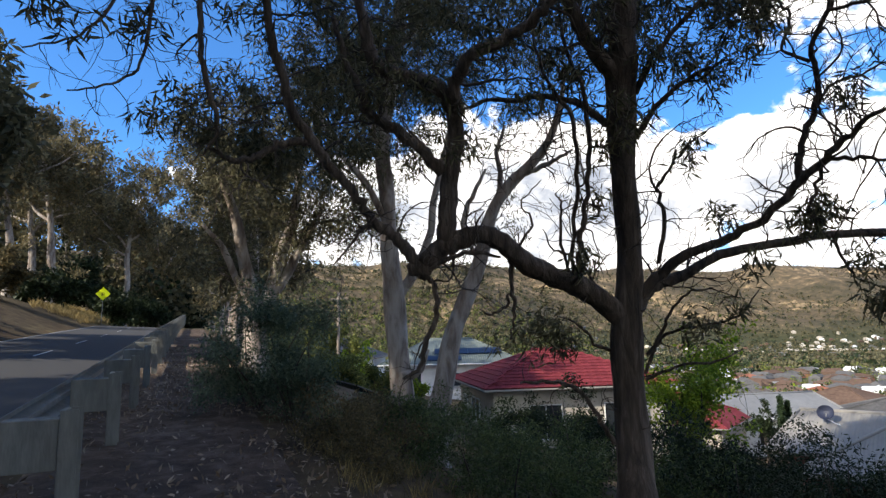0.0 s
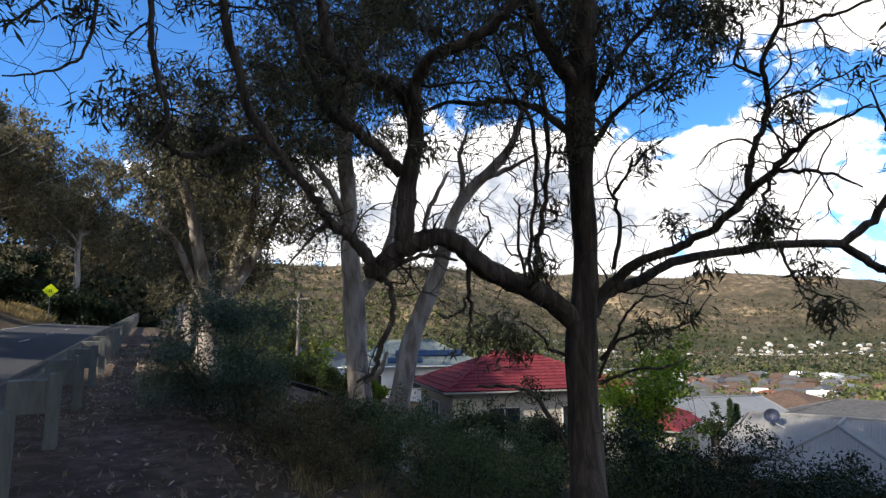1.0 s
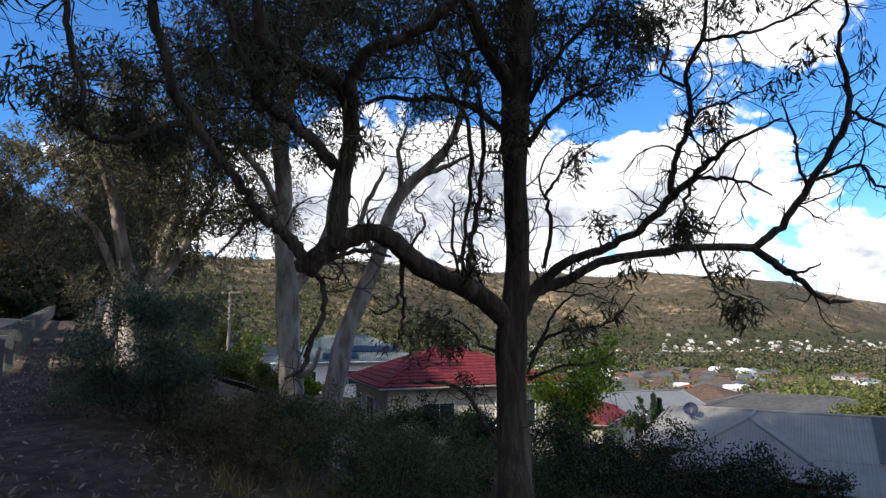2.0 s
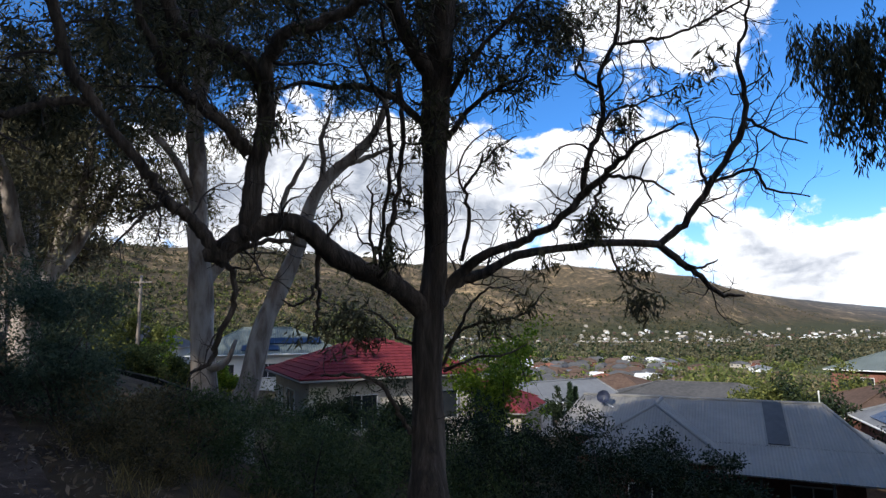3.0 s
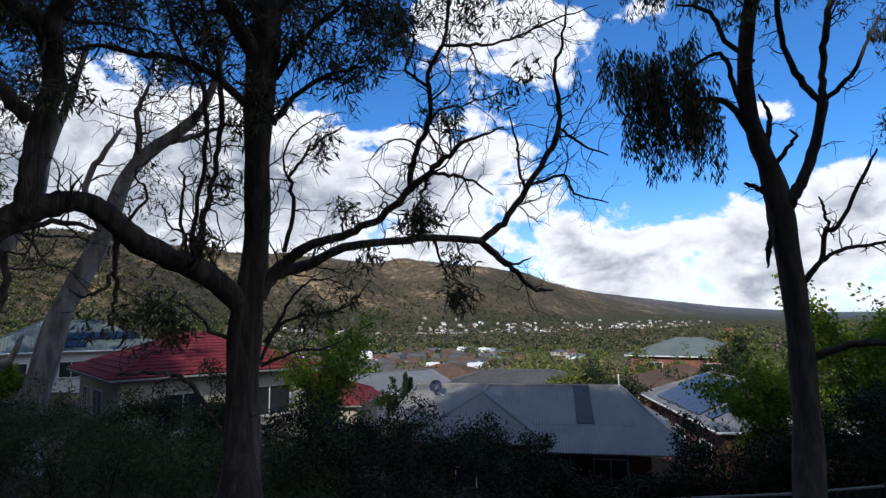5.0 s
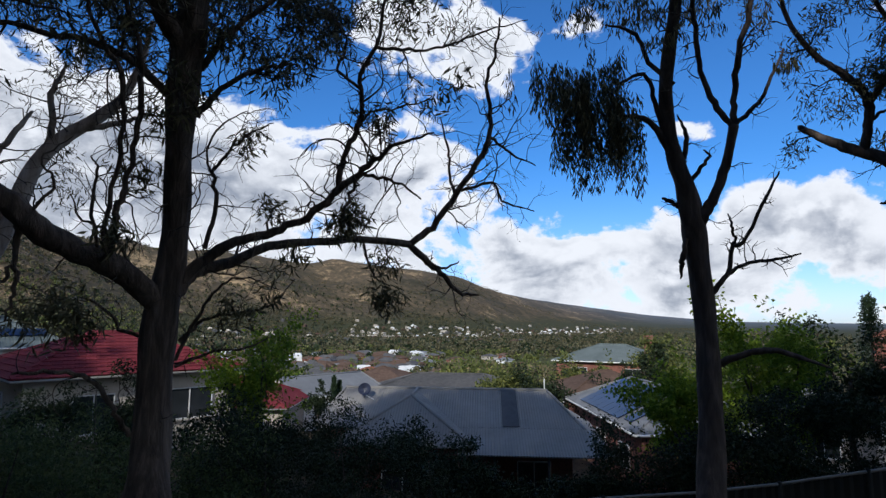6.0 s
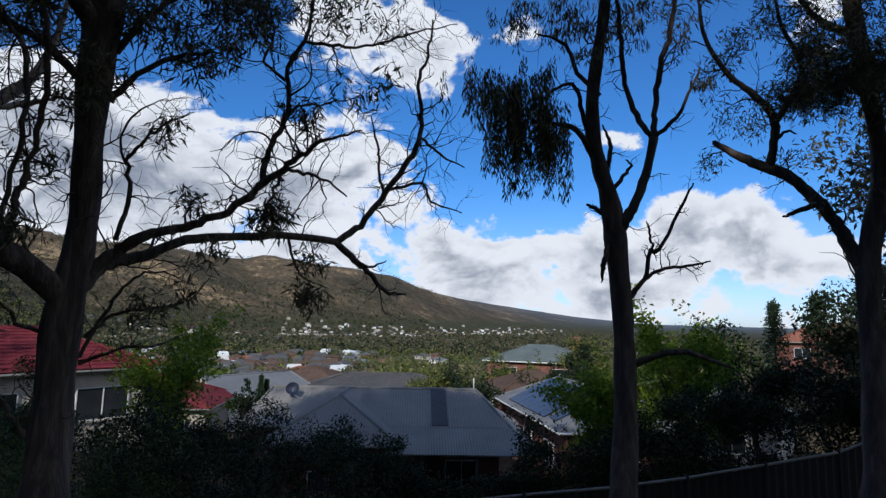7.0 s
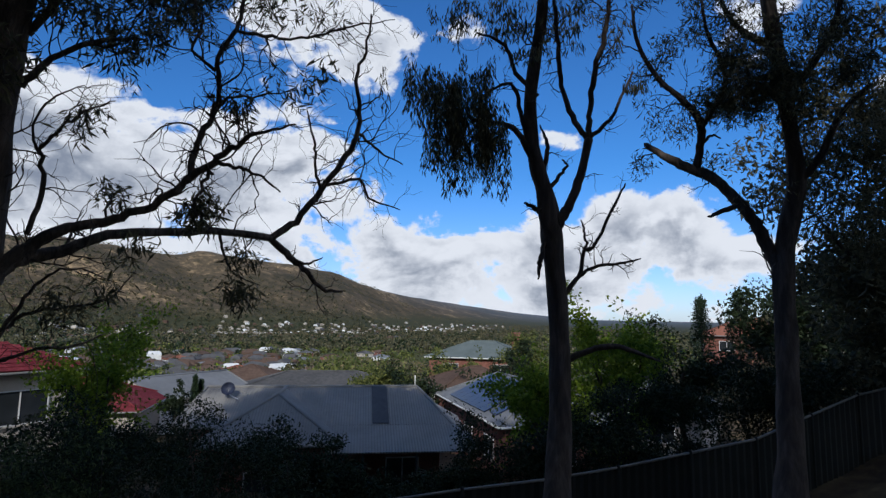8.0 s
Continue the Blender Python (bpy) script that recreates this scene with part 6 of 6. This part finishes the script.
def far_woods(name, label, n, h0, h1, d0, d1, size, per, mats, seed, patch=0.0, w=6.0):
    """Joined far trees, thicker in some patches; one part of stuff a leaf colour."""
    rng = np.random.default_rng(seed)
    hd = np.radians(rng.uniform(h0, h1, n))
    d = d0 * (d1 / d0) ** rng.uniform(0, 1, n)
    x, y = d * np.sin(hd), d * np.cos(hd)
    keep = wobble(x, y, 45 + d.mean() * 0.05, 3) + rng.normal(0, 0.35, n) > patch
    x, y, d = x[keep], y[keep], d[keep]
    z = ground_at(x, y)
    for k, mat in enumerate(mats):
        sel = np.arange(len(x)) % len(mats) == k
        c = np.stack([x[sel], y[sel], z[sel]], 1)
        ww = w * rng.uniform(0.5, 1.1, len(c))
        c[:, 2] += ww * 0.5
        V, F = leaves(c, ww * 0.5, per, size, 0.45, 0.0, rng, 0.85)
        tagged(new(name, mesh_of(name, V, F, mat)), label, "trees", kind="stuff")


far_woods("valley_trees", "green garden trees filling the valley floor", 620, 13, 52, 200, 600, 1.5, 70, (M_VALLEY, M_TOWN_LEAF, M_GUM), 71, -0.1, 8.0)
far_woods("valley_trees", "green garden trees filling the valley floor", 420, -42, -17, 200, 600, 1.5, 70, (M_VALLEY, M_TOWN_LEAF, M_GUM), 78, 0.0, 8.0)
far_woods("town_bushes", "small green trees and bushes among the houses", 900, -17, 15, 165, 560, 0.8, 60, (M_VALLEY, M_TOWN_LEAF, M_SHADED_SHRUB, M_LIME), 70, -0.4, 5.4)
far_woods("town_bushes", "small green trees and bushes among the houses", 230, -15, 14, 112, 170, 0.5, 90, (M_VALLEY, M_TOWN_LEAF, M_LIME, M_SHADED_SHRUB), 69, -0.6, 4.2)
far_woods("valley_trees", "green and dark trees beyond the town", 500, -17, 13, 430, 660, 1.5, 60, (M_TOWN_LEAF, M_GUM, M_SHADED_SHRUB), 79, 0.0, 8.0)
far_woods("understorey", "dark bushes filling the forest across the road", 170, -68, -47, 92, 150, 0.8, 120, (M_SHADED_SHRUB, M_GUM, M_GUM), 77, -3.0, 13.0)
far_woods("near_hill_trees", "sunlit yellow-green scrub on the near hillside", 5000, -46, -10, 260, 1100, 2.4, 16, (M_VALLEY, M_TOWN_LEAF), 75, -0.5, 7.0)
far_woods("foothill_woods", "dark wooded foot of the far hills", 19000, -40, 50, 540, 1900, 2.6, 14, (M_GUM, M_SHADED_SHRUB, M_GUM), 73, -0.5, 8.0)
far_woods("grove", "olive-green gum grove along the valley", 360, 15.5, 36, 135, 280, 0.8, 170, (M_FOREST, M_VALLEY, M_TOWN_LEAF), 74, -0.6, 11.0)
far_woods("hill_trees", "scattered scrub and gum trees on the hillside", 36000, -50, 48, 900, 2700, 2.6, 6, (M_GUM, M_GUM_BROWN), 72, 0.0, 6.0)


def far_houses(name, label, n, h0, h1, f0, f1, mat, seed, big=1.0):
    """Joined small hip-roofed houses; f0 to f1 of the way to the hills' crest."""
    rng = np.random.default_rng(seed)
    V, F = [], []
    for i in range(n):
        hd = rng.uniform(h0, h1)
        x, y = from_head(hd, float(np.interp(hd, SKY_AZ, RIDGE)) * f0 * (f1 / f0) ** rng.uniform(0, 1))
        z, a, w, dd, h = gz(x, y), rng.uniform(0, 3.14), rng.uniform(3, 5.5) * big, rng.uniform(2.5, 3.5) * big, rng.uniform(0.0, 1.2)
        c, s = math.cos(a), math.sin(a)
        b = len(V)
        for px, py, pz in ((-w, -dd, -6), (w, -dd, -6), (w, dd, -6), (-w, dd, -6), (-w, -dd, h), (w, -dd, h), (w, dd, h), (-w, dd, h), (-w * 0.75, 0, h + 1.7), (w * 0.75, 0, h + 1.7)):
            V.append((x + px * c - py * s, y + px * s + py * c, z + pz + 3.4))
        F += [tuple(b + k for k in f) for f in ((0, 1, 5, 4), (1, 2, 6, 5), (2, 3, 7, 6), (3, 0, 4, 7), (4, 5, 9, 8), (6, 7, 8, 9), (5, 6, 9), (7, 4, 8))]
    tagged(new(name, mesh_of(name, V, F, mat)), label, "houses", kind="stuff")


far_houses("far_houses", "pale far houses across the valley", 55, 8, 31, 0.44, 0.60, M_WHITE, 81)
far_houses("far_houses", "cream far houses across the valley", 120, 6, 33, 0.42, 0.62, M_RENDER, 82)
far_houses("far_houses", "far houses with tiled roofs across the valley", 150, -12, 33, 0.28, 0.60, M_TILE_BROWN, 83)
far_houses("far_houses", "far houses with grey roofs across the valley", 140, -12, 33, 0.28, 0.60, M_TILE_GREY, 84)
far_houses("far_houses", "cream far houses at the foot of the hills", 40, -8, 8, 0.40, 0.52, M_RENDER, 85)
far_houses("far_houses", "white houses deep in the valley town", 20, -16, 13, 0.11, 0.26, M_WHITE, 86, 1.25)
far_houses("far_houses", "houses with brown roofs deep in the valley town", 60, -16, 13, 0.10, 0.26, M_TILE_BROWN, 87, 1.25)
far_houses("far_houses", "houses with grey roofs deep in the valley town", 60, -16, 13, 0.10, 0.26, M_TILE_GREY, 88, 1.25)


# ---- grass, litter ----
def strew(name, label, n, s0, s1, n0, n1, size, slim, droop, mat, seed, tuft=1, spread=0.0, lift=0.03, patch=-9.0):
    """Blades or leaves over a stretch of verge."""
    rng = np.random.default_rng(seed)
    s, nn = rng.uniform(s0, s1, n), rng.uniform(n0, n1, n)
    x, y = s * ALONG.x + nn * ACROSS.x, s * ALONG.y + nn * ACROSS.y
    keep = wobble(x, y, 1.7, 6) + rng.normal(0, 0.3, n) > patch
    x, y, s, nn = x[keep], y[keep], s[keep], nn[keep]
    z = ground_at(x, y) + 0.03 * (np.abs(nn + 3.4) < 4.15)
    V, F = leaves(np.stack([x, y, z + lift], 1), spread, tuft, size, slim, droop, rng, 0.15)
    tagged(new(name, mesh_of(name, V, F, mat)), label, name.replace("_", " "), kind="stuff")


strew("leaf_litter", "fallen brown gum leaves and bark scraps", 14000, -4, 26, -1.7, 1.6, 0.075, 0.16, 0.05, M_LITTER, 91, 1, 0.0, 0.012, -0.2)
strew("dry_grass", "tufts of dry straw-coloured grass on the slope", 420, 4, 22, 0.9, 3.0, 0.2, 0.02, -1.6, M_GRASS, 92, 16, 0.10, 0.02, 0.25)
strew("bank_grass", "sunlit dry yellow grass on the road bank", 1500, 52, 108, -11.5, -7.8, 0.6, 0.03, -1.6, M_GRASS, 93, 12, 0.2, 0.02, -0.3)
strew("slope_grass", "thin dry grass on the shaded slope", 1500, -14, 10, 1.0, 9, 0.2, 0.02, -1.6, M_GUM_BROWN, 94, 12, 0.12, 0.02, 0.1)
